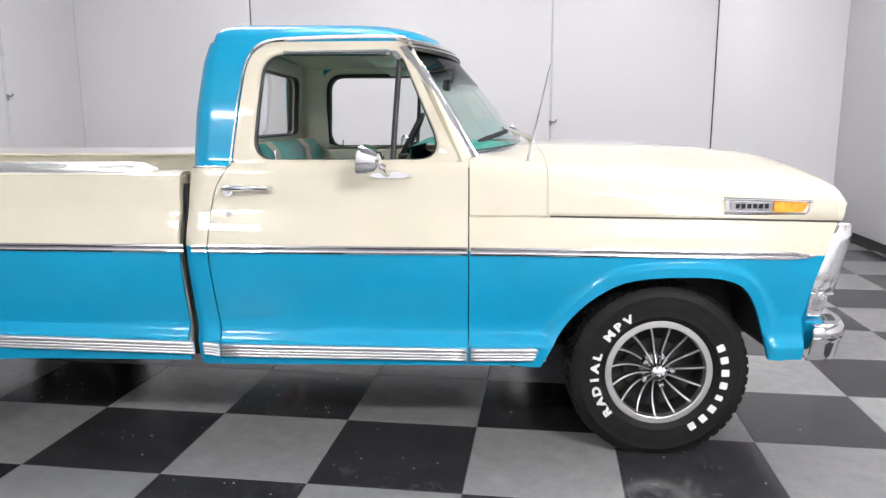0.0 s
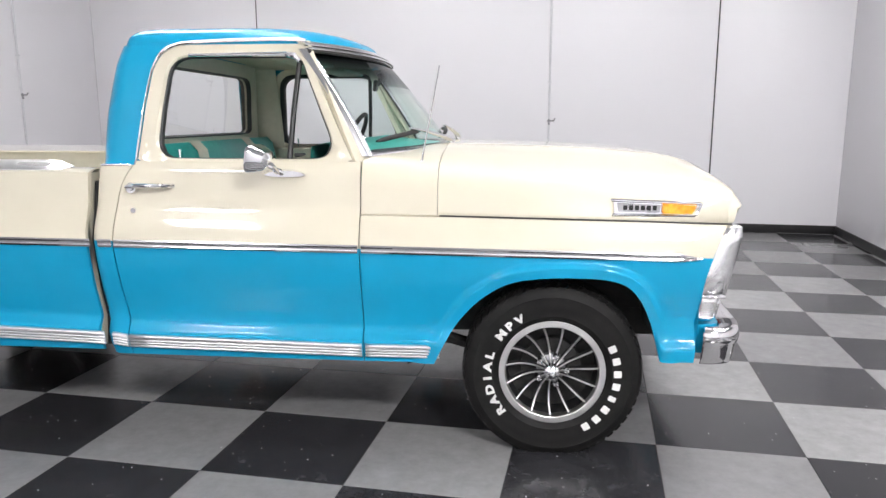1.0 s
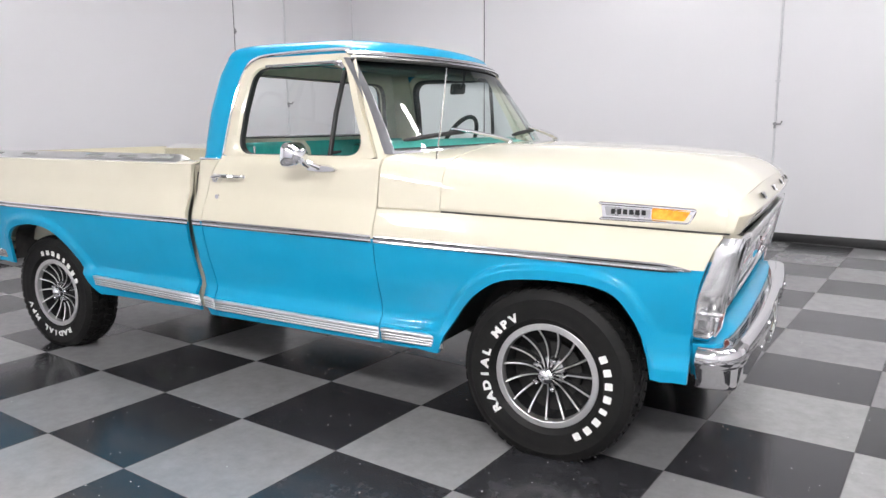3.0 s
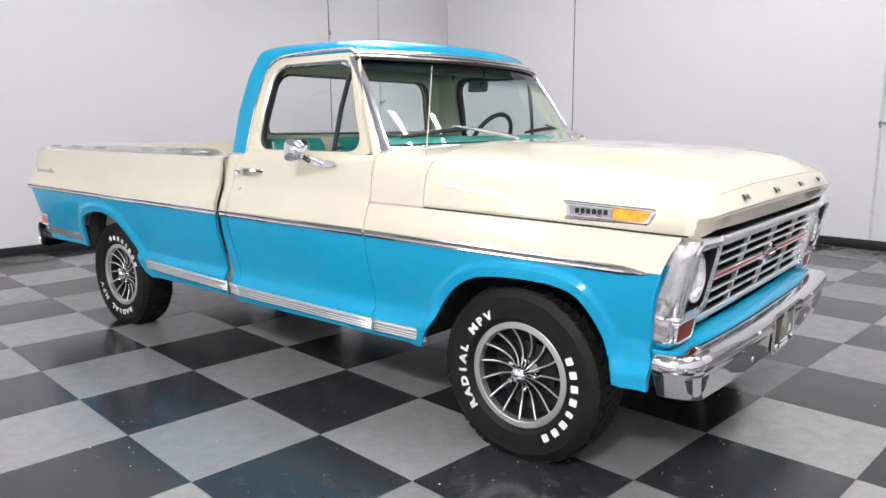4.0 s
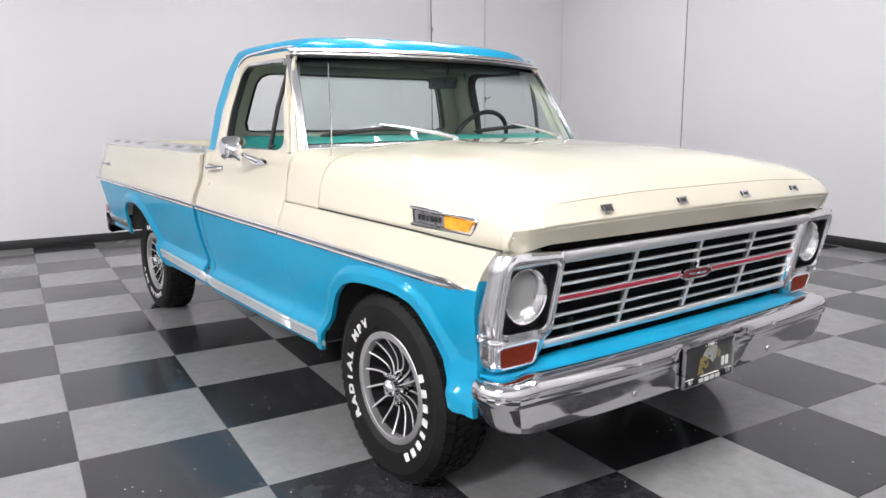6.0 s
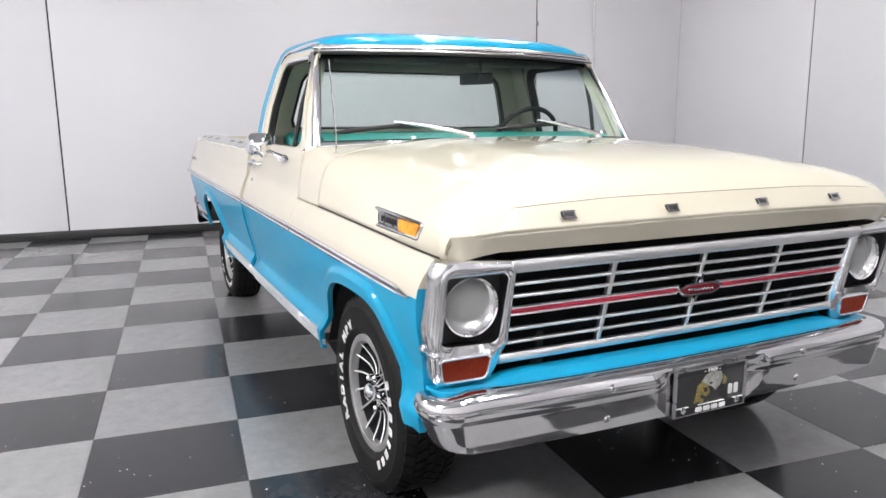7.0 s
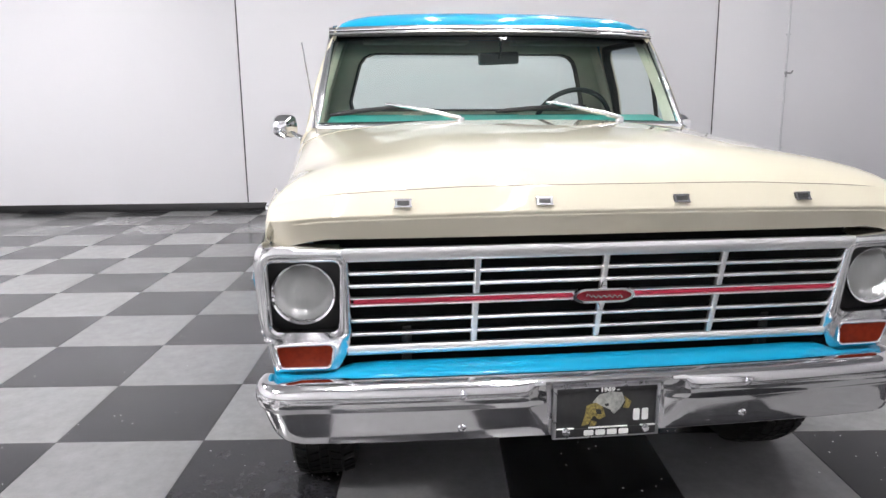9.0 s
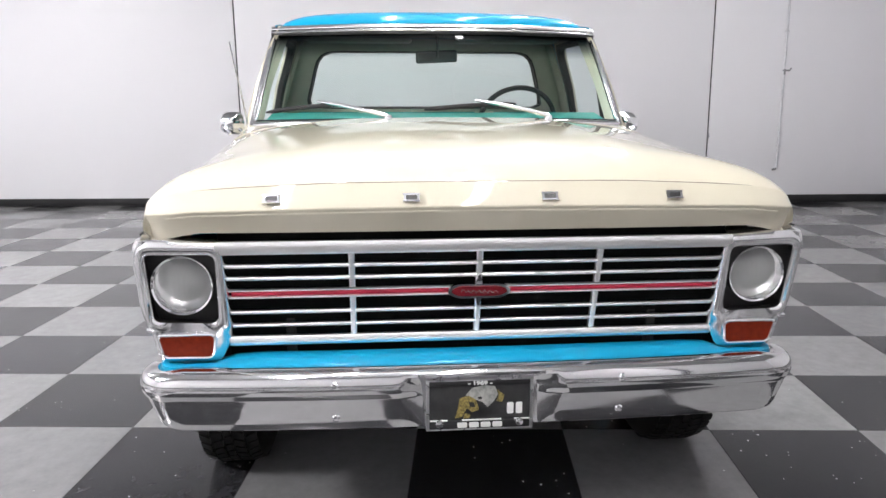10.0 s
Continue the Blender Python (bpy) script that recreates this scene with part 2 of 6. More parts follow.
def box(bm, lo, hi, bevel=0.0, mat=0, segments=2):
    c = [(a + b) / 2 for a, b in zip(lo, hi)]
    s = [abs(b - a) for a, b in zip(lo, hi)]
    r = bmesh.ops.create_cube(bm, size=1, matrix=Matrix.LocRotScale(c, None, s))
    faces = list({f for v in r["verts"] for f in v.link_faces})
    for f in faces:
        f.material_index = mat
    if bevel:
        edges = list({e for v in r["verts"] for e in v.link_edges})
        bmesh.ops.bevel(bm, geom=edges, offset=bevel, segments=segments, affect="EDGES", profile=0.5, material=mat if mat else -1)


def tube(bm, pts, radius, n=10, mat=0, caps=True, squash=1.0):
    pts = [Vector(p) for p in pts]
    rows, last = [], None
    for i, p in enumerate(pts):
        d = (pts[min(i + 1, len(pts) - 1)] - pts[max(i - 1, 0)]).normalized()
        ref = last if last is not None else (Vector((0, 0, 1)) if abs(d.z) < 0.9 else Vector((1, 0, 0)))
        a = (ref - d * ref.dot(d)).normalized()
        last = a
        b = d.cross(a)
        r = radius[i] if isinstance(radius, (list, tuple)) else radius
        rows.append([p + (a * math.cos(q) * squash + b * math.sin(q)) * r for q in [2 * math.pi * k / n for k in range(n)]])
    vs = grid(bm, rows, mat, closed=True)
    if caps:
        for ring in (vs[0], vs[-1]):
            try:
                bm.faces.new(ring).material_index = mat
            except ValueError:
                pass


def lathe(bm, profile, n=48, centre=(0, 0, 0), axis="y", mat=0, closed=False):
    """Spins (radius, along) about an axis."""
    rows = []
    for k in range(n + 1):
        q = 2 * math.pi * k / n
        c, s = math.cos(q), math.sin(q)
        ring = []
        for r, h in profile:
            p = {"y": (r * c, h, r * s), "x": (h, r * c, r * s), "z": (r * c, r * s, h)}[axis]
            ring.append(tuple(a + b for a, b in zip(p, centre)))
        rows.append(ring)
    vs = [[bm.verts.new(p) for p in r] for r in rows[:-1]]
    vs.append(vs[0])
    for a, b in zip(vs, vs[1:]):
        for i in range(len(profile) - 1):
            try:
                bm.faces.new((a[i], a[i + 1], b[i + 1], b[i])).material_index = mat(i) if callable(mat) else mat
            except ValueError:
                pass
    bmesh.ops.remove_doubles(bm, verts=list({v for r in vs for v in r}), dist=1e-6)


def rounded(points, radius, steps=4):
    """A closed 2D outline with its corners rounded."""
    out, n = [], len(points)
    for i in range(n):
        p, a, b = Vector(points[i]), Vector(points[i - 1]), Vector(points[(i + 1) % n])
        r = radius[i] if isinstance(radius, (list, tuple)) else radius
        u, w = (a - p), (b - p)
        ra = min(r, u.length * 0.49, w.length * 0.49)
        u, w = u.normalized() * ra, w.normalized() * ra
        for k in range(steps + 1):
            f = k / steps
            out.append(tuple((p + u) * (1 - f) ** 2 + p * 2 * f * (1 - f) + (p + w) * f * f))
    return out


def resample(loop, n):
    """n points at even steps along a closed outline."""
    pts = [Vector(p) for p in loop]
    pts.append(pts[0])
    d = [0.0]
    for a, b in zip(pts, pts[1:]):
        d.append(d[-1] + (b - a).length)
    out = []
    for k in range(n):
        s = d[-1] * k / n
        i = max(j for j in range(len(d)) if d[j] <= s)
        i = min(i, len(pts) - 2)
        f = (s - d[i]) / max(d[i + 1] - d[i], 1e-9)
        out.append(pts[i].lerp(pts[i + 1], f))
    return out


def slab(bm, outline, to3, depth, mat=0):
    """A flat prism: a 2D outline placed by to3(u, v, d), from d = 0 to depth."""
    a = [bm.verts.new(to3(u, v, 0)) for u, v in outline]
    b = [bm.verts.new(to3(u, v, depth)) for u, v in outline]
    for ring in (a, b):
        bm.faces.new(ring).material_index = mat
    for i in range(len(a)):
        j = (i + 1) % len(a)
        bm.faces.new((a[i], a[j], b[j], b[i])).material_index = mat


def text_mesh(word, size, depth=0.002):
    c = bpy.data.curves.new("word", "FONT")
    c.body, c.size, c.extrude, c.align_x, c.align_y = word, size, depth, "CENTER", "CENTER"
    c.offset = size * 0.05
    c.resolution_u = 3
    ob = bpy.data.objects.new("word", c)
    me = bpy.data.meshes.new_from_object(ob)
    bpy.data.objects.remove(ob)
    bpy.data.curves.remove(c)
    return me


def lerp(a, b, f):
    return a + (b - a) * f


# ---------------------------------------------------------------- the room
def wall(name, axis, at, a, b, seams, out, label):
    """A wall along axis ('x' or 'y') at that coordinate, from a to b; out points away from the room."""
    def span(bm, u0, u1, z0, z1, d0, d1, bevel=0.0):
        lo, hi = sorted((at + out * d0, at + out * d1))
        if axis == "x":
            box(bm, (u0, lo, z0), (u1, hi, z1), bevel)
        else:
            box(bm, (lo, u0, z0), (hi, u1, z1), bevel)
    bm = bmesh.new()
    span(bm, a, b, 0, HIGH, 0.012, 0.16)
    body = tagged(part(name, bm, GAP, smooth=False), label, "wall", kind="structure")
    edges = [a, *seams, b]
    for u0, u1 in zip(edges, edges[1:]):
        bm = bmesh.new()
        span(bm, u0 + (0.009 if u0 != a else 0), u1 - (0.009 if u1 != b else 0), 0.0, HIGH, 0.0, 0.0118, 0.002)
        part("wall_panel", bm, WALL, body)
    return body


wall("wall_north", "x", NORTH, WEST, EAST, [-3.54, 2.30], 1, "white smooth panelled showroom wall with thin dark joints")
wall("wall_west", "y", WEST, SOUTH, NORTH, [-1.47, 4.53], -1, "white smooth panelled showroom wall with thin dark joints")
wall("wall_east", "y", EAST, BAY_NORTH, NORTH, [], 1, "plain white smooth showroom wall")
# assumed bay, out of view; its distance sets the bounce on the truck's front
wall("wall_bay_north", "x", BAY_NORTH, EAST + 0.16, BAY_EAST, [], 1, "plain white smooth showroom wall")
wall("wall_bay_east", "y", BAY_EAST, SOUTH, BAY_NORTH, [], 1, "plain white smooth showroom wall")
wall("wall_south", "x", SOUTH, WEST, BAY_EAST, [], -1, "plain white smooth showroom wall")

bm = bmesh.new()
box(bm, (WEST - 0.16, SOUTH - 0.16, HIGH), (BAY_EAST + 0.16, NORTH + 0.16, HIGH + 0.1))
tagged(part("ceiling", bm, CEIL, smooth=False), "plain grey showroom ceiling", "ceiling", kind="structure")


def skirting(a, b):
    (x0, y0), (x1, y1) = a, b
    bm = bmesh.new()
    box(bm, (min(x0, x1), min(y0, y1), 0.001), (max(x0, x1), max(y0, y1), 0.102), 0.004)
    tagged(part("baseboard", bm, BASE), "glossy black rubber skirting along the wall", "baseboard", kind="structure")


skirting((WEST, NORTH - 0.014), (EAST, NORTH - 0.001))
skirting((WEST, SOUTH + 0.001), (BAY_EAST, SOUTH + 0.014))
skirting((WEST + 0.001, SOUTH + 0.015), (WEST + 0.014, NORTH - 0.015))
skirting((EAST - 0.014, BAY_NORTH), (EAST - 0.001, NORTH - 0.015))
skirting((EAST, BAY_NORTH - 0.014), (BAY_EAST - 0.015, BAY_NORTH - 0.001))
skirting((BAY_EAST - 0.014, SOUTH + 0.015), (BAY_EAST - 0.001, BAY_NORTH - 0.015))


def wall_conduit(x, y, dx, dy, z0, latch_z, box_low):
    """A painted conduit on the wall; (dx, dy) points into the room."""
    root = tagged(new("wall_conduit"), "thin pale painted conduit running up the wall with a small catch", "conduit")
    root.location = (x, y, 0)
    bm = bmesh.new()
    tube(bm, [(dx * 0.014, dy * 0.014, z0), (dx * 0.014, dy * 0.014, HIGH)], 0.013, 10)
    part("pipe", bm, CONDUIT, root)
    for z in (z0 + 0.3, z0 + 1.7, 3.4):
        bm = bmesh.new()
        box(bm, (-abs(dy) * 0.026 - abs(dx) * 0.0, -abs(dx) * 0.026, z - 0.01), (abs(dy) * 0.026 + dx * 0.03 * abs(dx), abs(dx) * 0.026 + dy * 0.03 * abs(dy), z + 0.01), 0.003)
        part("strap", bm, CONDUIT, root)
    bm = bmesh.new()
    tx, ty = abs(dy), abs(dx)
    tube(bm, [(dx * 0.03 - tx * 0.02, dy * 0.03 - ty * 0.02, latch_z), (dx * 0.035 + tx * 0.06, dy * 0.035 + ty * 0.06, latch_z), (dx * 0.045 + tx * 0.075, dy * 0.045 + ty * 0.075, latch_z + 0.03)], 0.010, 8)
    tube(bm, [(dx * 0.03, dy * 0.03, latch_z - 0.05), (dx * 0.03, dy * 0.03, latch_z + 0.02)], 0.012, 8)
    part("catch", bm, GREYMETAL, root, "small dull grey metal catch")
    if box_low:
        bm = bmesh.new()
        tube(bm, [(dx * 0.014, dy * 0.014, z0 + 0.01), (dx * 0.014 - tx * 0.05, dy * 0.014 - ty * 0.05, z0 - 0.005)], 0.014, 8)
        part("end_cap", bm, GREYMETAL, root)


wall_conduit(0.345, NORTH, 0, -1, 0.11, 1.335, False)
wall_conduit(WEST, 5.42, 1, 0, 0.43, 1.66, True)


def wall_catch(x, y, z):
    bm = bmesh.new()
    box(bm, (x, y - 0.012, z - 0.035), (x + 0.02, y + 0.012, z + 0.035), 0.004)
    tube(bm, [(x + 0.015, y, z + 0.01), (x + 0.035, y + 0.01, z - 0.01)], 0.007, 8)
    tagged(part("wall_catch", bm, GREYMETAL), "small dark metal catch over a wall joint", "catch", group="catches on the wall joint")


wall_catch(WEST, 4.53, 0.86)
wall_catch(WEST, 4.53, 2.60)


def ceiling_light(x, y, long, wide, lit):
    hx, hy = long / 2, wide / 2
    root = tagged(new("ceiling_light"), "long white ceiling light out of view with a bright diffuser", "ceiling light", group="ceiling lights")
    root.location = (x, y, HIGH - 0.5)
    for s in (-0.8, 0.8):
        bm = bmesh.new()
        tube(bm, [(hx * s, hy * 0, 0.06), (hx * s, hy * 0, 0.4995)], 0.006, 8)
        part("hanger", bm, HOUSING, root)
    bm = bmesh.new()
    box(bm, (-hx - 0.02, -hy * 0.5, 0.0365), (hx + 0.02, hy * 0.5, 0.062), 0.006)
    part("frame", bm, HOUSING, root)
    bm = bmesh.new()
    box(bm, (-hx, -hy, -0.03), (hx, hy, 0.036), 0.015)
    part("diffuser", bm, lit, root, "glowing white diffuser")


ceiling_light(-2.2, -4.5, 0.95, 0.80, FAR_LIGHT)
ceiling_light(3.0, -3.8, 1.2, 0.72, LIGHT)
# the last two, at x 3.4, are added fill for the truck's front
for lx, ly, long in ((1.90, 0.9, 1.25), (1.90, 1.8, 1.25), (-0.75, 0.9, 1.25), (-0.75, 1.8, 1.25), (-2.7, 2.3, 1.8), (-2.7, 3.2, 1.8), (3.4, 0.5, 1.8), (3.4, 2.25, 1.8)):
    ceiling_light(lx, ly, long, 0.11, TUBE)

# ---------------------------------------------------------------- the truck: frame of its own
# x ahead, y to its left, z up; the origin lies on the floor under the front axle
TRUCK_AT, TRUCK_YAW, TRUCK_LEAN = (0.672, 1.402, 0.0), 6.7, -0.6
truck = tagged(new("pickup_truck"), "vintage cream and turquoise blue pickup truck on a checkered floor", "pickup truck")
truck.matrix_basis = pose(*TRUCK_AT, 0, 0, TRUCK_YAW) @ pose(0, 0, 0, TRUCK_LEAN, 0, 0)

TRIM_Z = 0.886
SIDE_Z = [0.36, 0.40, 0.468, 0.478, 0.490, 0.505, 0.520, 0.535, 0.55, 0.60, 0.70, 0.80, 0.875, 0.90, 0.925, 0.945, 0.965, 0.985, 1.005, 1.02, 1.035, 1.055, 1.15, 1.20, 1.225, 1.24]
SIDE_Y = [0.9550, 0.9780, 0.9920, 0.9930, 0.9880, 0.9775, 0.9690, 0.9650, 0.9655, 0.9755, 1.0060, 1.0280, 1.0370, 1.0380, 1.0355, 1.0305, 1.0230, 1.0155, 1.0077, 1.0012, 0.9955, 0.9908, 0.9810, 0.9730, 0.9611, 0.9480]


def side_y(z, x=None):
    """Half width of the body at a height; the shoulder follows the belt line."""
    if x is not None and 0.6 < z < 1.18:
        z -= (trim_z(x) - TRIM_Z) * min(1.0, (z - 0.6) / 0.2, (1.18 - z) / 0.1)
    elif x is not None and 0.36 < z <= 0.6:
        z -= sill_rise(x) * min(1.0, (0.6 - z) / 0.05)
    return float(np.interp(z, SIDE_Z, SIDE_Y))


def sill_z(x):
    """Foot of the ribbed moulding, which climbs along the bed."""
    return float(np.interp(x, [-2.8, -1.9, -1.85, -0.81, -0.47], [0.462, 0.432, 0.424, 0.407, 0.408]))


def sill_rise(x):
    return (sill_z(x) - 0.407) * min(1.0, max(0.0, (x + 3.6) / 0.8))


def trim_z(x):
    """The belt line falls gently towards the front."""
    return float(np.interp(x, [-4.4, -2.7, -0.8, 0.6], [0.927, 0.905, 0.886, 0.868]))


def spread_z(low, high, split, n_low, n_high):
    lows = [lerp(low, split, k / n_low) for k in range(n_low)]
    return lows + [lerp(split, high, k / n_high) for k in range(n_high + 1)]


def near_line(x, z, line):
    """Distance to an open polyline."""
    best = 9.0
    for (ax, az), (bx, bz) in zip(line, line[1:]):
        dx, dz = bx - ax, bz - az
        f = max(0.0, min(1.0, ((x - ax) * dx + (z - az) * dz) / (dx * dx + dz * dz)))
        best = min(best, math.hypot(x - ax - f * dx, z - az - f * dz))
    return best


def smooth_line(points, steps=6):
    """Catmull-Rom through 2D points."""
    out = []
    for i in range(len(points) - 1):
        p0, p1, p2, p3 = (np.array(points[max(0, min(len(points) - 1, i + k))], float) for k in (-1, 0, 1, 2))
        for k in range(steps):
            t = k / steps
            out.append(tuple(0.5 * (2 * p1 + (p2 - p0) * t + (2 * p0 - 5 * p1 + 4 * p2 - p3) * t * t + (3 * p1 - p0 - 3 * p2 + p3) * t ** 3)))
    out.append(tuple(points[-1]))
    return out


LEDGE = [0.0, 0.437, 0.468, 0.478, 0.490, 0.505, 0.520, 0.536, 0.552]


def low_rows(x, low, split, n):
    """Heights of the blue sheet's rows, close together over the ledge above the sill."""
    even = [lerp(low, split, (k / n) ** 1.5) for k in range(n)]
    w = min(1.0, max(0.0, (0.475 - low) / 0.05))
    rest = n - len(LEDGE)
    steps = LEDGE + [lerp(LEDGE[-1], split, (k + 1) / (rest + 1)) for k in range(rest)]
    return [lerp(e, max(z + sill_rise(x), low + 0.002 * k), w) for k, (e, z) in enumerate(zip(even, steps))]


def side_panel(name, side, xs, low, high, arch, parent, label="", y_more=None, n_low=11, n_high=9):
    """A body side sheet over columns xs from low(x) to high(x), cream above the belt line and blue below, with a rolled lip round the wheel opening."""
    def at(x, z):
        y = side_y(z, x) + (y_more(x, z) if y_more else 0)
        if arch:
            d = near_line(x, z, arch)
            if d < 0.062:
                y += 0.020 * min(1.0, (0.062 - d) / 0.022)
        return (x, side * y, z)
    rows = []
    for x in xs:
        split = max(trim_z(x), low(x) + 0.0005)
        zs = low_rows(x, low(x), split, n_low) + [lerp(split, max(high(x), split + 0.0005), k / n_high) for k in range(n_high + 1)]
        if y_more and x > 0.437 and low(x) < 0.55:
            for want in (0.586, 0.601):
                i = min(range(1, len(zs) - 1), key=lambda i: abs(zs[i] - want))
                zs[i] = want
            zs.sort()
        rows.append([at(x, z) for z in zs])
    bm = bmesh.new()
    shell(bm, rows, lambda p: Vector((p.x, p.y - side * 0.022, p.z)), lambda i, j: 1 if j < n_low and xs[i] < 0.625 else 0)
    return part(name, bm, [CREAM, BLUE], parent, label, angle=40)


# wheel openings, in x and z
ARCH_F = smooth_line([(-0.50, 0.385), (-0.455, 0.48), (-0.385, 0.59), (-0.295, 0.686), (-0.185, 0.752), (-0.05, 0.776), (0.10, 0.780), (0.215, 0.772), (0.30, 0.738), (0.362, 0.655), (0.405, 0.55), (0.436, 0.425)])
ARCH_R = smooth_line([(-3.605, 0.53), (-3.608, 0.62), (-3.585, 0.70), (-3.52, 0.762), (-3.40, 0.795), (-3.27, 0.800), (-3.14, 0.775), (-3.03, 0.71), (-2.945, 0.615), (-2.87, 0.50), (-2.83, 0.44)])


def arch_low(arch, rest):
    xs, zs = [p[0] for p in arch], [p[1] for p in arch]

    def low(x):
        return float(np.interp(x, xs, zs)) if xs[0] < x < xs[-1] else rest(x)
    return low


FENDER_BACK, DOOR_FRONT = -0.801, -0.8055
fender_low = arch_low(ARCH_F, lambda x: 0.385 if x <= -0.5 else float(np.interp(x, [0.436, 0.570, 0.578, 0.585, 0.591, 0.606, 0.627, 0.646, 0.668], [0.425, 0.425, 0.52, 0.70, 0.766, 0.83, 0.90, 0.95, 0.990])))
FENDER_X = [FENDER_BACK, -0.75, -0.68, -0.6, -0.54] + [lerp(-0.4999, 0.4359, k / 44) for k in range(45)] + [0.45, 0.48, 0.52, 0.55, 0.57, 0.573, 0.578, 0.584, 0.59, 0.598, 0.606, 0.615, 0.627, 0.64, 0.655, 0.668]


def seam_z(x):
    return float(np.interp(x, [-0.8, -0.45, 0.26, 0.69], [1.024, 1.021, 1.010, 1.000]))


def front_taper(x, z):
    """The front corners draw in a little."""
    return -0.008 * max(0.0, (x - 0.35) / 0.34) ** 2 + 0.022 * min(1.0, max(0.0, (x - 0.43) / 0.06)) * min(1.0, max(0.0, (0.602 - z) / 0.014))


for side in (-1, 1):
    fender = side_panel("front_fender", side, FENDER_X, fender_low, lambda x: seam_z(x) - 0.0045, ARCH_F, truck, y_more=front_taper, n_low=18)
    # dark inner wing and wheel house
    bm = bmesh.new()
    rows = []
    for x, z in [(-0.62, 0.37)] + [(x * 1.03, z + 0.03) for x, z in ARCH_F[::4]] + [(0.50, 0.42)]:
        rows.append([(x, side * y, z) for y in (0.955, 0.80, 0.58)])
    grid(bm, rows)
    rows = [[(x, side * 0.58, z) for z in (0.42, 0.62, 0.98)] for x in (-0.66, -0.3, 0.1, 0.52)]
    grid(bm, rows)
    part("wheel_house", bm, UNDER, truck)

# doors
DOOR_REAR = [(0.38, -1.842), (0.45, -1.842), (0.53, -1.840), (0.70, -1.850), (0.864, -1.857), (1.026, -1.848), (1.09, -1.840), (1.14, -1.826), (1.18, -1.805), (1.235, -1.772)]


def door_rear(z):
    return float(np.interp(z, [a for a, b in DOOR_REAR], [b for a, b in DOOR_REAR]))


# side glass opening and the frame round it, in x and z
GLASS = rounded([(-1.688, 1.248), (-0.898, 1.248), (-1.082, 1.676), (-1.652, 1.676)], [0.09, 0.12, 0.045, 0.09], 8)
FRAME = rounded([(-1.766, 1.236), (-0.838, 1.236), (-1.074, 1.728), (-1.708, 1.728)], [0.002, 0.002, 0.03, 0.13], 6)


def house_y(z):
    """Half width of the cab above the sill."""
    return float(np.interp(z, [1.22, 1.24, 1.45, 1.65, 1.745], [0.960, 0.947, 0.902, 0.836, 0.794]))


def ring(bm, inner, outer, to3, mat=0):
    grid(bm, [[to3(*p) for p in inner], [to3(*p) for p in outer]], mat, closed=True)


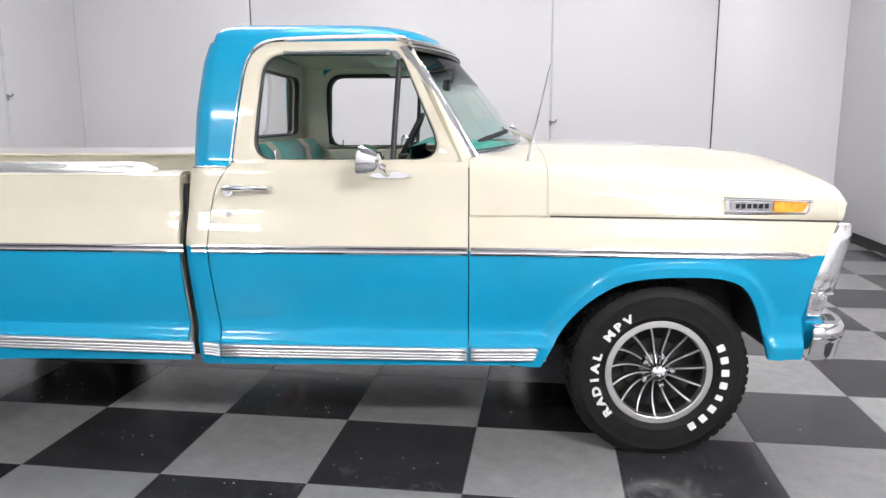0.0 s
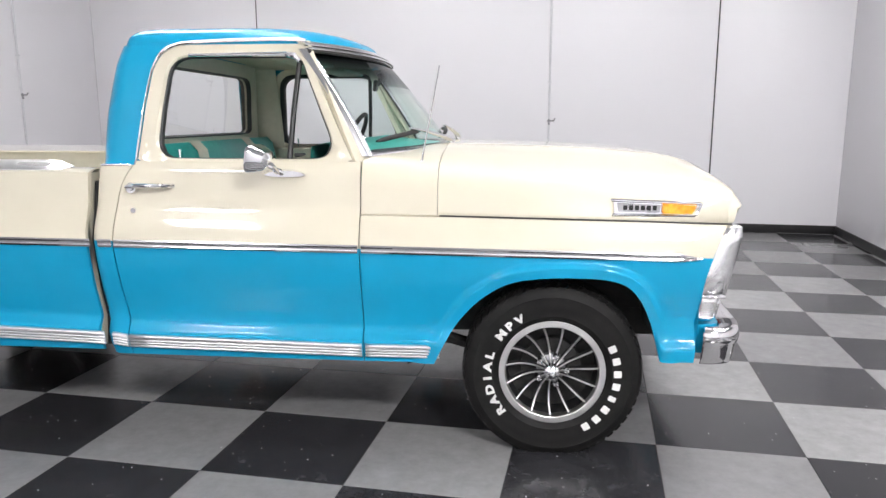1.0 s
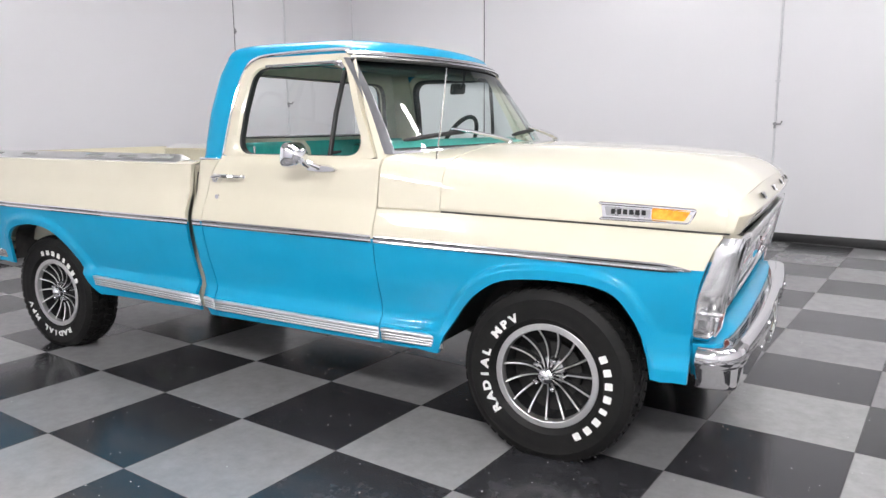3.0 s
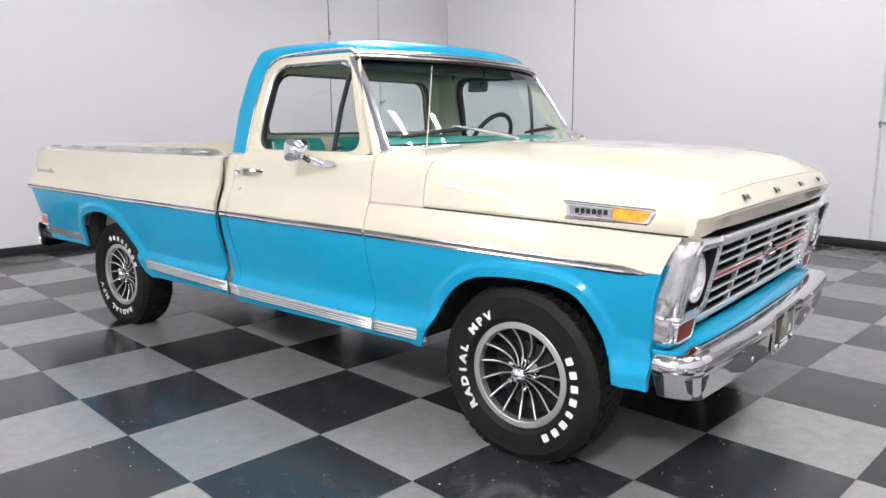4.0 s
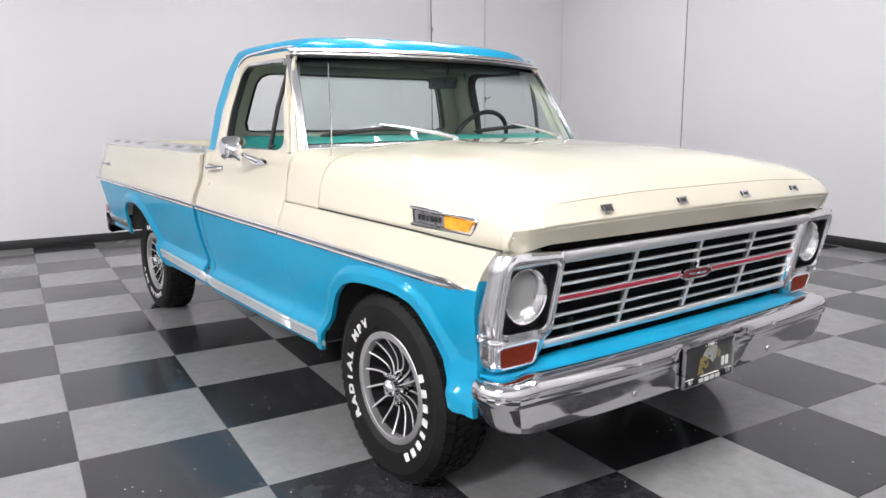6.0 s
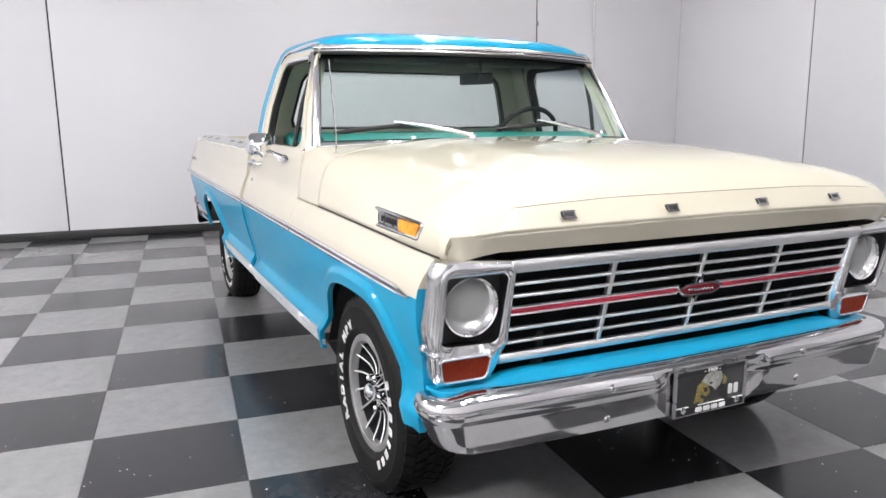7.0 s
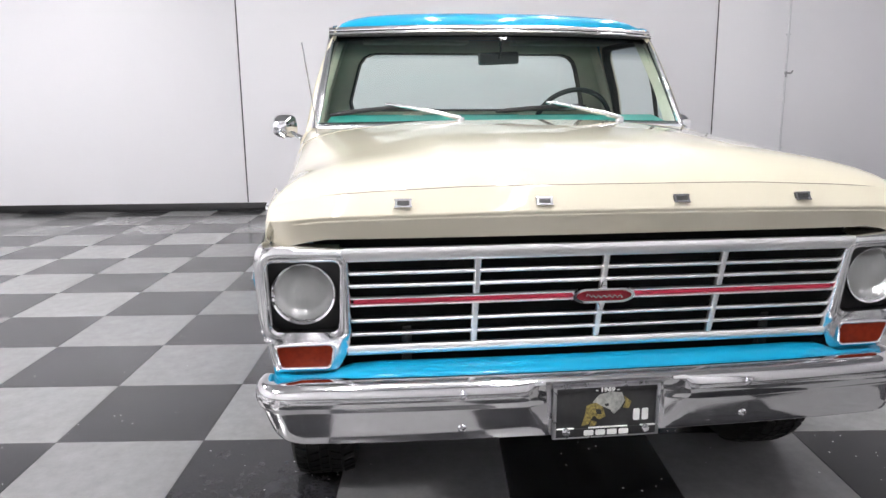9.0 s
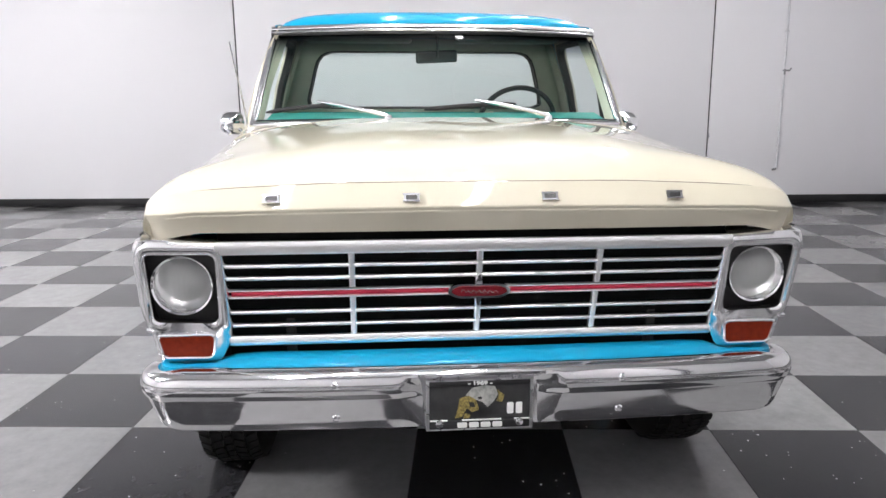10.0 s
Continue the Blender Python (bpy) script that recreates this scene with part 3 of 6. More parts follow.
for side in (-1, 1):
    bm = bmesh.new()
    zs = [0.385, 0.43, 0.468, 0.478, 0.490, 0.505, 0.520, 0.535, 0.552, 0.60, 0.66, 0.72, 0.78, 0.84] + [lerp(TRIM_Z, 1.238, k / 18) for k in range(19)]
    rows = []
    for k in range(13):
        f = k / 12
        rows.append([(lerp(door_rear(z), DOOR_FRONT, f), side * side_y(z, lerp(-1.85, -0.8, f)), z + (trim_z(lerp(-1.85, -0.8, f)) - TRIM_Z) * max(0.0, 1 - abs(z - TRIM_Z) / 0.3)) for z in zs])
    shell(bm, rows, lambda p: Vector((p.x, p.y - side * 0.03, p.z)), lambda i, j: 1 if j < 14 else 0)
    # inner and outer skins of the window frame
    n = 160
    gi = resample(GLASS, n)
    # outer loop points found along rays from the opening's middle
    mid = Vector((-1.32, 1.45))
    fr = resample(FRAME, 400)

    def outward(p):
        q = math.atan2(p.y - mid.y, p.x - mid.x)
        return min(fr, key=lambda w: abs((math.atan2(w.y - mid.y, w.x - mid.x) - q + math.pi) % (2 * math.pi) - math.pi))
    fo = [outward(p) for p in gi]
    out3 = lambda x, z: (x, side * (house_y(z) + 0.004), z)
    mid3 = lambda x, z: (x, side * (house_y(z) - 0.006), z)
    in3 = lambda x, z: (x, side * (house_y(z) - 0.045), z)
    lip = [p.lerp(q, 0.16) for p, q in zip(gi, fo)]
    loops = [[in3(*p) for p in fo], [out3(*p) for p in fo], [out3(*p) for p in lip], [mid3(*p) for p in gi], [in3(*p) for p in gi], [in3(*p) for p in fo]]
    grid(bm, loops, 0, closed=True)
    door = part("door", bm, [CREAM, BLUE], truck, "closed cream over blue truck door", angle=40)
    # black seal and glass
    bm = bmesh.new()
    s0 = [p.lerp(q, -0.11) for p, q in zip(gi, fo)]
    loops = [[(p.x, side * (house_y(p.y) - 0.010), p.y) for p in gi], [(p.x, side * (house_y(p.y) - 0.014), p.y) for p in s0], [(p.x, side * (house_y(p.y) - 0.04), p.y) for p in s0], [(p.x, side * (house_y(p.y) - 0.052), p.y) for p in gi], [(p.x, side * (house_y(p.y) - 0.054), p.y) for p in [g.lerp(o, 0.34) for g, o in zip(gi, fo)]], [(p.x, side * (house_y(p.y) - 0.044), p.y) for p in [g.lerp(o, 0.36) for g, o in zip(gi, fo)]]]
    grid(bm, loops, 0, closed=True)
    part("window_seal", bm, SEAL, door)
    bm = bmesh.new()
    vent = [(-1.112, 1.247), (-0.925, 1.25), (-0.915, 1.285), (-1.078, 1.655), (-1.086, 1.66), (-1.100, 1.45)]
    bm.faces.new([bm.verts.new((x, side * (house_y(z) - 0.024), z)) for x, z in vent])
    pane = part("vent_pane", bm, SIDE_GLASS, door)
    pane.visible_shadow = False
    # vent window bar
    bm = bmesh.new()
    tube(bm, [(-1.114, side * (house_y(1.25) - 0.022), 1.246), (-1.101, side * (house_y(1.45) - 0.022), 1.45), (-1.087, side * (house_y(1.66) - 0.022), 1.668)], 0.012, 8)
    part("vent_bar", bm, SEAL, door)
    bm = bmesh.new()
    tube(bm, [(-1.090, side * (house_y(1.25) - 0.018), 1.262), (-1.045, side * (house_y(1.25) - 0.018), 1.268)], [0.009, 0.005], 8)
    part("vent_latch", bm, BLACK, door)
    # polished strip at the top front corner of the opening
    bm = bmesh.new()
    pts = [(-1.57, 1.682), (-1.35, 1.684), (-1.15, 1.683), (-1.105, 1.676), (-1.08, 1.652)]
    tube(bm, [(x, side * (house_y(z) + 0.006), z) for x, z in pts], [0.005, 0.006, 0.008, 0.010, 0.006], 8, squash=1.4)
    part("frame_trim", bm, CHROME, door)
    # handle: base, bar and push button, and the lock below
    yo = side_y(1.135)
    bm = bmesh.new()
    tube(bm, [(-1.775, side * (yo + 0.004), 1.126), (-1.775, side * (yo + 0.030), 1.128)], [0.026, 0.022], 14)
    tube(bm, [(-1.775, side * (yo + 0.030), 1.129), (-1.775, side * (yo + 0.040), 1.129)], [0.014, 0.012], 12)
    tube(bm, [(-1.795, side * (yo + 0.026), 1.133), (-1.74, side * (yo + 0.040), 1.138), (-1.66, side * (yo + 0.038), 1.138), (-1.62, side * (yo + 0.022), 1.136), (-1.61, side * (yo - 0.002), 1.135)], [0.012, 0.015, 0.014, 0.014, 0.017], 12, squash=0.75)
    part("door_handle", bm, CHROME, door, "chrome push-button door handle")
    bm = bmesh.new()
    yo = side_y(1.03)
    tube(bm, [(-1.775, side * (yo - 0.004), 1.032), (-1.775, side * (yo + 0.010), 1.032)], [0.014, 0.011], 12)
    part("lock", bm, CHROME, door)
    # wing mirror on its strut
    bm = bmesh.new()
    yo = side_y(1.19)
    base = [(-1.205 + 0.175 * f, 0.030 * math.sin(math.pi * f) ** 0.5) for f in [k / 8 for k in range(9)]]
    grid(bm, [[(x, side * (yo - 0.010), 1.182 + w * 0.9) for x, w in base], [(x, side * (yo + 0.016), 1.184 + w * 0.6) for x, w in base], [(x, side * (yo + 0.016), 1.184 - w * 0.3) for x, w in base], [(x, side * (yo - 0.010), 1.184 - w * 0.5) for x, w in base]])
    tube(bm, [(-1.13, side * (yo + 0.006), 1.192), (-1.16, side * (yo + 0.05), 1.215), (-1.19, side * (yo + 0.085), 1.240)], [0.014, 0.010, 0.012], 10)
    strut = part("mirror_strut", bm, CHROME, door)
    bm = bmesh.new()
    rows = []
    for r, h in ((0.006, 0.066), (0.40, 0.062), (0.62, 0.054), (0.86, 0.020), (1.0, -0.008), (1.0, -0.016), (0.95, -0.020), (0.90, -0.013), (0.006, -0.013)):
        rows.append([(h, 0.064 * r * math.copysign(abs(math.cos(q)) ** 0.55, math.cos(q)), 0.060 * r * math.copysign(abs(math.sin(q)) ** 0.55, math.sin(q))) for q in [2 * math.pi * k / 32 for k in range(32)]])
    vs = grid(bm, rows, closed=True)
    for e in (0, -1):
        bm.faces.new(vs[e])
    head = part("wing_mirror", bm, CHROME, door, "rounded square chrome wing mirror", m=pose(-1.200, side * (yo + 0.104), 1.252, 0, 8, side * 20), angle=28)
    bm = bmesh.new()
    tube(bm, [(0.058, 0, -0.012), (0.074, 0, -0.016), (0.078, -side * 0.03, -0.040)], [0.016, 0.012, 0.010], 10)
    part("mirror_knuckle", bm, CHROME, head)
    # lining of the door inside
    bm = bmesh.new()
    box(bm, (-1.80, side * 0.86, 0.62), (-0.86, side * 0.885, 1.225), 0.012)
    tube(bm, [(-1.62, side * 0.84, 1.05), (-1.30, side * 0.83, 1.06)], 0.022, 10)
    part("door_lining", bm, PALE, door)
    bm = bmesh.new()
    tube(bm, [(-1.60, side * 0.905, 1.23), (-1.60, side * 0.905, 1.285)], [0.004, 0.006], 8)
    part("lock_knob", bm, SATIN, door)

# cab corner behind each door
CAB_REAR = [(0.385, -1.940), (0.456, -1.942), (0.60, -1.948), (0.91, -1.952), (1.10, -1.945), (1.21, -1.935)]


def cab_rear(z):
    return float(np.interp(z, [a for a, b in CAB_REAR], [b for a, b in CAB_REAR]))


for side in (-1, 1):
    bm = bmesh.new()
    zs = spread_z(0.385, 1.222, 0.906, 10, 10)
    rows = [[(lerp(cab_rear(z), door_rear(z) - 0.0055, k / 5), side * (side_y(z, -1.88) - (0.02 * (1 - k / 2) ** 2 if k < 2 else 0)), z) for z in zs] for k in range(6)]
    shell(bm, rows, lambda p: Vector((p.x, p.y - side * 0.03, p.z)), lambda i, j: 1 if j < 10 else 0)
    part("cab_corner", bm, [CREAM, BLUE], truck, angle=40)

# roof with its rear pillars, one pressed sheet
DRIP = smooth_line([(-1.777, 1.222), (-1.770, 1.30), (-1.755, 1.43), (-1.738, 1.57), (-1.720, 1.652), (-1.690, 1.700), (-1.645, 1.726), (-1.578, 1.739), (-1.40, 1.747), (-1.2, 1.750), (-1.10, 1.747), (-1.062, 1.741)], 5)


bm = bmesh.new()
NY = 20
rows = []
for k in range(27):
    f = k / 26
    row = []
    for j in range(-NY, NY + 1):
        s = j / NY
        a = abs(s)
        y = 0.797 * math.copysign(a ** 0.75, s)
        a = a ** 0.75
        bow = 0.183 * (1 - a ** 2.2)
        x = lerp(-1.884 + 0.008 * a ** 8, -1.072 + bow, f ** 1.25)
        y *= 1 - 0.045 * max(0.0, 1 - f / 0.08) ** 2
        crown = 0.004 + 0.094 * (1 - a ** 8) ** 0.5 * (1 - 0.12 * a * a) * (1 - f ** 9) ** 0.5 * (1 - (1 - f) ** 16) ** 0.5
        z = lerp(1.732, 1.730, f) + crown
        row.append((x, y, z))
    rows.append(row)
shell(bm, rows, lambda p: Vector((p.x, p.y, p.z - 0.02)))
roof = part("roof", bm, BLUE, truck, "glossy turquoise blue roof", angle=50)

for side in (-1, 1):
    bm = bmesh.new()
    rows = []
    n = len(DRIP)
    for i, (x, z) in enumerate(DRIP[:32]):
        yo = house_y(z) + 0.004
        back = float(np.interp(z, [1.219, 1.293, 1.41, 1.55, 1.645, 1.712, 1.76], [-1.932, -1.935, -1.931, -1.920, -1.910, -1.895, -1.878]))
        if x > -1.70:
            back = min(x - 0.02, back)
        top = 1.0 if z > 1.70 else 0.0
        row = []
        for k in range(9):
            f = k / 8
            g = f ** 0.9
            xx = lerp(x, back, g)
            yy = yo - 0.042 * max(0.0, (g - 0.65) / 0.35) ** 2
            row.append((xx, side * yy, z))
        row.append((back - 0.004, side * (yo - 0.15), z))
        rows.append(row)
    shell(bm, rows, lambda p: Vector((p.x + 0.01, p.y - side * 0.02, p.z)))
    part("rear_pillar", bm, BLUE, truck, angle=50)
    bm = bmesh.new()
    shell(bm, [[(x, side * (house_y(z) - 0.055), z) for x in (-1.885, -1.80, -1.69)] for z in (1.21, 1.45, 1.68, 1.745)], lambda p: Vector((p.x, p.y - side * 0.01, p.z)))
    part("pillar_lining", bm, INNER, truck)
    # rain gutter, bright
    bm = bmesh.new()
    sec = [(0.0, -0.012), (0.016, -0.012), (0.022, -0.004), (0.022, 0.006), (0.014, 0.008), (0.0, 0.010)]
    rows = []
    for i, (x, z) in enumerate(DRIP):
        a, b = DRIP[max(i - 1, 0)], DRIP[min(i + 1, len(DRIP) - 1)]
        d = Vector((b[0] - a[0], b[1] - a[1])).normalized()
        nrm = Vector((-d.y, d.x))
        k = 0.34 + 0.44 * min(1.0, max(0.0, (z - 1.66) / 0.06))
        rows.append([(x + nrm.x * w * k, side * (house_y(z) - 0.002 + u * k), z + nrm.y * w * k) for u, w in sec])
    grid(bm, rows)
    part("drip_rail", bm, CHROME, truck, "bright drip rail along the roof edge")
    # seam trim under the pillar
    bm = bmesh.new()
    box(bm, (-1.925, side * 0.945, 1.216), (-1.79, side * 0.966, 1.226), 0.003)
    part("pillar_trim", bm, SATIN, truck)

# cab back with the rear window opening
OPEN = rounded([(-0.742, 1.325), (0.742, 1.325), (0.652, 1.660), (-0.652, 1.660)], [0.05, 0.05, 0.09, 0.09], 6)
bm = bmesh.new()
gi = resample(OPEN, 72)
outer = rounded([(-0.93, 1.215), (0.93, 1.215), (0.79, 1.74), (-0.79, 1.74)], [0.01, 0.01, 0.06, 0.06], 4)
fr = resample(outer, 500)


def spoke_out(p, centre):
    q = math.atan2(p.y - centre.y, p.x - centre.x)
    return min(fr, key=lambda w: abs((math.atan2(w.y - centre.y, w.x - centre.x) - q + math.pi) % (2 * math.pi) - math.pi))


def back_x(z):
    return float(np.interp(z, [1.2, 1.45, 1.70], [-1.900, -1.878, -1.845]))


go = [spoke_out(p, Vector((0, 1.48))) for p in gi]
grid(bm, [[(back_x(p.y) - 0.02, p.x, p.y) for p in go], [(back_x(p.y) - 0.02, p.x, p.y) for p in gi], [(back_x(p.y) + 0.02, p.x, p.y) for p in gi], [(back_x(p.y) + 0.03, p.x, p.y) for p in go]], lambda i: 0, closed=True)
rows = [[(-1.925 + (0.03 if abs(y) > 0.95 else 0), y * 0.985, z) for y in (-0.95, -0.6, 0, 0.6, 0.95)] for z in (0.45, 0.8, 1.0, 1.215)]
shell(bm, rows, lambda p: Vector((p.x + 0.03, p.y, p.z)))
back = part("cab_back", bm, INNER, truck)
bm = bmesh.new()
g1 = [p.lerp(q, -0.06) for p, q in zip(gi, go)]
g2 = [p.lerp(q, 0.07) for p, q in zip(gi, go)]
for o in (0.022, -0.022):
    grid(bm, [[(back_x(p.y) + o, p.x, p.y) for p in g2], [(back_x(p.y) + o * 1.5, p.x, p.y) for p in gi], [(back_x(p.y) + o * 0.3, p.x, p.y) for p in g1]], closed=True)
part("rear_window_seal", bm, SEAL, truck)
bm = bmesh.new()
bm.faces.new([bm.verts.new((back_x(p.y), p.x, p.y)) for p in gi])
pane = part("rear_window", bm, WINDOW, truck)
pane.visible_shadow = False

# windscreen
SH_N = 24


def shield(u, v):
    """u across from -1 to 1, v from the bottom to the top."""
    low = Vector((-0.522 - 0.263 * abs(u) ** 2.2, 0.890 * u, 1.288 - 0.020 * u * u))
    top = Vector((-0.852 - 0.201 * abs(u) ** 2.2, 0.806 * u, 1.700 - 0.004 * u * u))
    p = low.lerp(top, v)
    p.x += 0.012 * math.sin(math.pi * v)
    return p


for v0, v1, mat, name in ((0.0, 0.68, SHIELD, "windscreen"), (0.68, 1.0, BAND, "shade_band")):
    bm = bmesh.new()
    grid(bm, [[shield(-1 + 2 * k / SH_N, lerp(v0, v1, j / 6)) for k in range(SH_N + 1)] for j in range(7)])
    pane = part(name, bm, mat, truck, "green-tinted curved windscreen" if mat is SHIELD else "dark tinted band along the top of the windscreen")
    pane.visible_shadow = False


def around_shield(grow):
    loop = [shield(-1 + 2 * k / SH_N, 0) for k in range(SH_N + 1)] + [shield(1, k / 10) for k in range(1, 10)] + [shield(1 - 2 * k / SH_N, 1) for k in range(SH_N + 1)] + [shield(-1, 1 - k / 10) for k in range(1, 10)]
    c = Vector((-0.85, 0, 1.5))
    out = []
    for p in loop:
        d = p - c
        q = p.copy()
        q.y += grow * 0.55 * max(-1, min(1, p.y / 0.8)) ** 3
        w = (p.z - 1.5) / 0.23
        q.z += grow * max(-1, min(1, w)) ** 3
        q.x -= grow * 0.75 * max(-1, min(1, w)) ** 3
        out.append(q)
    return out


bm = bmesh.new()
lift = Vector((0.014, 0, 0.008))
bead = [(-0.007 + 0.013 * (1 - math.cos(q)), 1.15 * math.sin(q) - 0.25) for q in [math.pi * k / 8 for k in range(9)]]
grid(bm, [[p + lift * up for p in around_shield(out)] for out, up in bead], closed=True)
part("windscreen_trim", bm, CHROME, truck, "bright chrome windscreen surround")
for side in (-1, 1):
    bm = bmesh.new()
    rows = []
    for k in range(13):
        p = shield(side, lerp(-0.02, 1.02, k / 12))
        rows.append([p + Vector((dx, side * dy, 0)) for dx, dy in ((0.000, -0.006), (0.009, -0.003), (0.011, 0.003), (0.008, 0.009), (0.004, 0.012), (0.006, 0.015), (0.004, 0.023), (-0.008, 0.029), (-0.024, 0.032), (-0.032, 0.024))])
    grid(bm, rows)
    part("windscreen_side_trim", bm, CHROME, truck, angle=40)
bm = bmesh.new()
a, b = around_shield(-0.014), around_shield(0.004)
grid(bm, [[p - lift * 0.5 for p in a], [p + lift * 0.1 for p in a], [p + lift * 0.3 for p in b]], closed=True)
part("windscreen_seal", bm, SEAL, truck)

# front pillars and header under the roof edge
for side in (-1, 1):
    bm = bmesh.new()
    rows = []
    for k in range(13):
        f = k / 12
        z = lerp(1.215, 1.742, f)
        v = min(max((z - 1.265) / 0.44, 0), 1)
        s = shield(1, v)
        tuck = min(1.0, max(0.0, (z - 1.66) / 0.05))
        front = Vector((s.x - 0.010 - 0.030 * tuck, s.y + 0.018 - 0.020 * tuck, z))
        rear_x = lerp(-0.818, -1.048, f)
        rows.append([(rear_x - 0.05, side * (house_y(z) - 0.06), z), (rear_x, side * (house_y(z) - 0.004), z), (lerp(rear_x, front.x, 0.5), side * (lerp(house_y(z), front.y, 0.4) + 0.004), z), (front.x, side * front.y, z), (front.x - 0.02, side * (front.y - 0.022), z)])
    shell(bm, rows, lambda p: Vector((p.x - 0.012, p.y - side * 0.012, p.z)))
    part("front_pillar", bm, CREAM, truck, angle=50)
def visor_strip(name, steps, mat, label=""):
    """A strip along the roof's front edge; steps are (up, ahead) of the glass edge."""
    bm = bmesh.new()
    grid(bm, [[shield(-1 + 2 * k / SH_N, 1.0) + Vector((ahead - 0.55 * up, (-1 + 2 * k / SH_N) * 0.024, up)) for k in range(SH_N + 1)] for up, ahead in steps])
    part(name, bm, mat, truck, label)


visor_strip("visor_gasket", ((0.000, 0.006), (0.002, 0.017), (0.006, 0.018), (0.007, 0.004)), SEAL)
visor_strip("roof_front_moulding", ((0.007, 0.004), (0.008, 0.016), (0.011, 0.0185), (0.016, 0.0175), (0.0195, 0.011), (0.0205, 0.002)), CAST, "bright double moulding over the windscreen")
visor_strip("visor_groove", ((0.0200, 0.003), (0.0205, 0.0025), (0.0250, 0.0025), (0.0255, 0.003)), SEAL)
visor_strip("roof_lip_moulding", ((0.0245, 0.001), (0.0250, 0.011), (0.029, 0.0135), (0.035, 0.011), (0.044, 0.000), (0.046, -0.020)), CAST)
bm = bmesh.new()
rows = [[(lerp(-1.80, -1.075 + 0.19 * (1 - abs(y / 0.77) ** 2.2), k / 8), y, 1.722 + 0.055 * (1 - (y / 0.77) ** 4) * math.sin(math.pi * (0.12 + 0.76 * k / 8))) for y in [0.77 * j / 8 for j in range(-8, 9)]] for k in range(9)]
grid(bm, rows)
part("headlining", bm, INNER, truck)

# ---------------------------------------------------------------- bonnet and cowl
HALF = [0.0, 0.12, 0.25, 0.36, 0.44, 0.485, 0.52, 0.60, 0.70, 0.78, 0.845, 0.898, 0.935, 0.962, 0.980, 0.990]
FALL = [0.0, 0.002, 0.006, 0.013, 0.026, 0.048, 0.074, 0.122, 0.185, 0.255, 0.335, 0.43, 0.545, 0.68, 0.81, 0.91]
FALL_BACK = [0.0, 0.002, 0.006, 0.013, 0.023, 0.036, 0.051, 0.081, 0.117, 0.158, 0.205, 0.262, 0.335, 0.46, 0.63, 0.84]
YS = [-y for y in HALF[:0:-1]] + HALF


def fall(x, a):
    f = min(1.0, max(0.0, (x + 0.46) / 0.75))
    return lerp(float(np.interp(a, HALF, FALL_BACK)), float(np.interp(a, HALF, FALL)), f)



def crown_z(x):
    return float(np.interp(x, [-0.8, -0.45, -0.1, 0.2, 0.3, 0.45, 0.55, 0.62, 0.67, 0.70, 0.72, 0.737, 0.75], [1.296, 1.303, 1.294, 1.281, 1.275, 1.261, 1.248, 1.230, 1.207, 1.187, 1.170, 1.152, 1.137]))


def bonnet_row(x):
    zb = float(np.interp(x, [0.3, 0.75], [seam_z(0.3), 1.062]))
    row = []
    for y in YS:
        a = abs(y)
        f = fall(x, a)
        if x > 0.45:
            f = lerp(f, f * 0.74, (x - 0.45) / 0.3)
        z = zb + (crown_z(x) - zb) * (1 - f)
        row.append((x - bow(x, a) - corner(a) * min(1.0, max(0.0, (x - 0.5) / 0.24)) ** 2, y * width(x), z))
    return row


def corner(a):
    """How far the front corner curls back."""
    return 0.024 * max(0.0, (a - 0.845) / 0.14) ** 2.2 + 0.008 * max(0.0, (a - 0.925) / 0.05) ** 2


def bow(x, a):
    return 0.020 * (a / 0.95) ** 2.6 * min(1.0, max(0.0, (x - 0.25) / 0.45))


def width(x):
    return 1.0 - 0.018 * max(0.0, (x - 0.35) / 0.4) ** 2


bm = bmesh.new()
rows = []
for x in [-0.482, -0.35, -0.2, 0.0, 0.15, 0.27, 0.36, 0.45, 0.52, 0.57, 0.62, 0.65, 0.675, 0.695, 0.712, 0.726, 0.734, 0.737]:
    r = bonnet_row(x)
    edge = seam_z(x) + 0.0045
    first, last = r[0], r[-1]
    yy = side_y(edge) * width(x) - 0.004
    rows.append([(first[0], -yy, edge), (first[0], -yy + 0.003, lerp(edge, first[2], 0.55)), *r, (last[0], yy - 0.003, lerp(edge, last[2], 0.55)), (last[0], yy, edge)])
crease = bonnet_row(0.737)
for dx, f, under in ((0.7390, 0.05, 0.0), (0.750, 0.33, 0.0), (0.764, 0.68, 0.0), (0.7735, 0.93, 0.0), (0.7758, 1.0, 0.0), (0.7742, 1.0, 0.06), (0.7660, 1.0, 0.28), (0.742, 1.0, 1.0)):
    r = []
    for y, top in zip(YS, crease):
        a = abs(y)
        g = min(1.0, max(0.0, (a - 0.845) / 0.13))
        lip = 1.084 - 0.012 * (a / 0.95) ** 2 - 0.008 * g
        zz = lerp(lerp(top[2], lip, f), lerp(1.020, 1.000, g * g * (3 - 2 * g)), under)
        r.append((dx - bow(0.75, a) - corner(a), y * lerp(0.983, 0.975, lerp(f * 0.6, 1, under)), zz))
    p, q = r[0], r[-1]
    e = lerp(1.0045, p[2], 0.15 * f)
    yy = side_y(1.0045) * width(0.737) - 0.004 - 0.006 * f - 0.004 * under
    rows.append([(p[0] - 0.012 * f, -yy, min(e, p[2] - 0.002)), (p[0] - 0.006 * f, -yy + 0.003, lerp(e, p[2], 0.5)), *r, (q[0] - 0.006 * f, yy - 0.003, lerp(e, q[2], 0.5)), (q[0] - 0.012 * f, yy, min(e, q[2] - 0.002))])
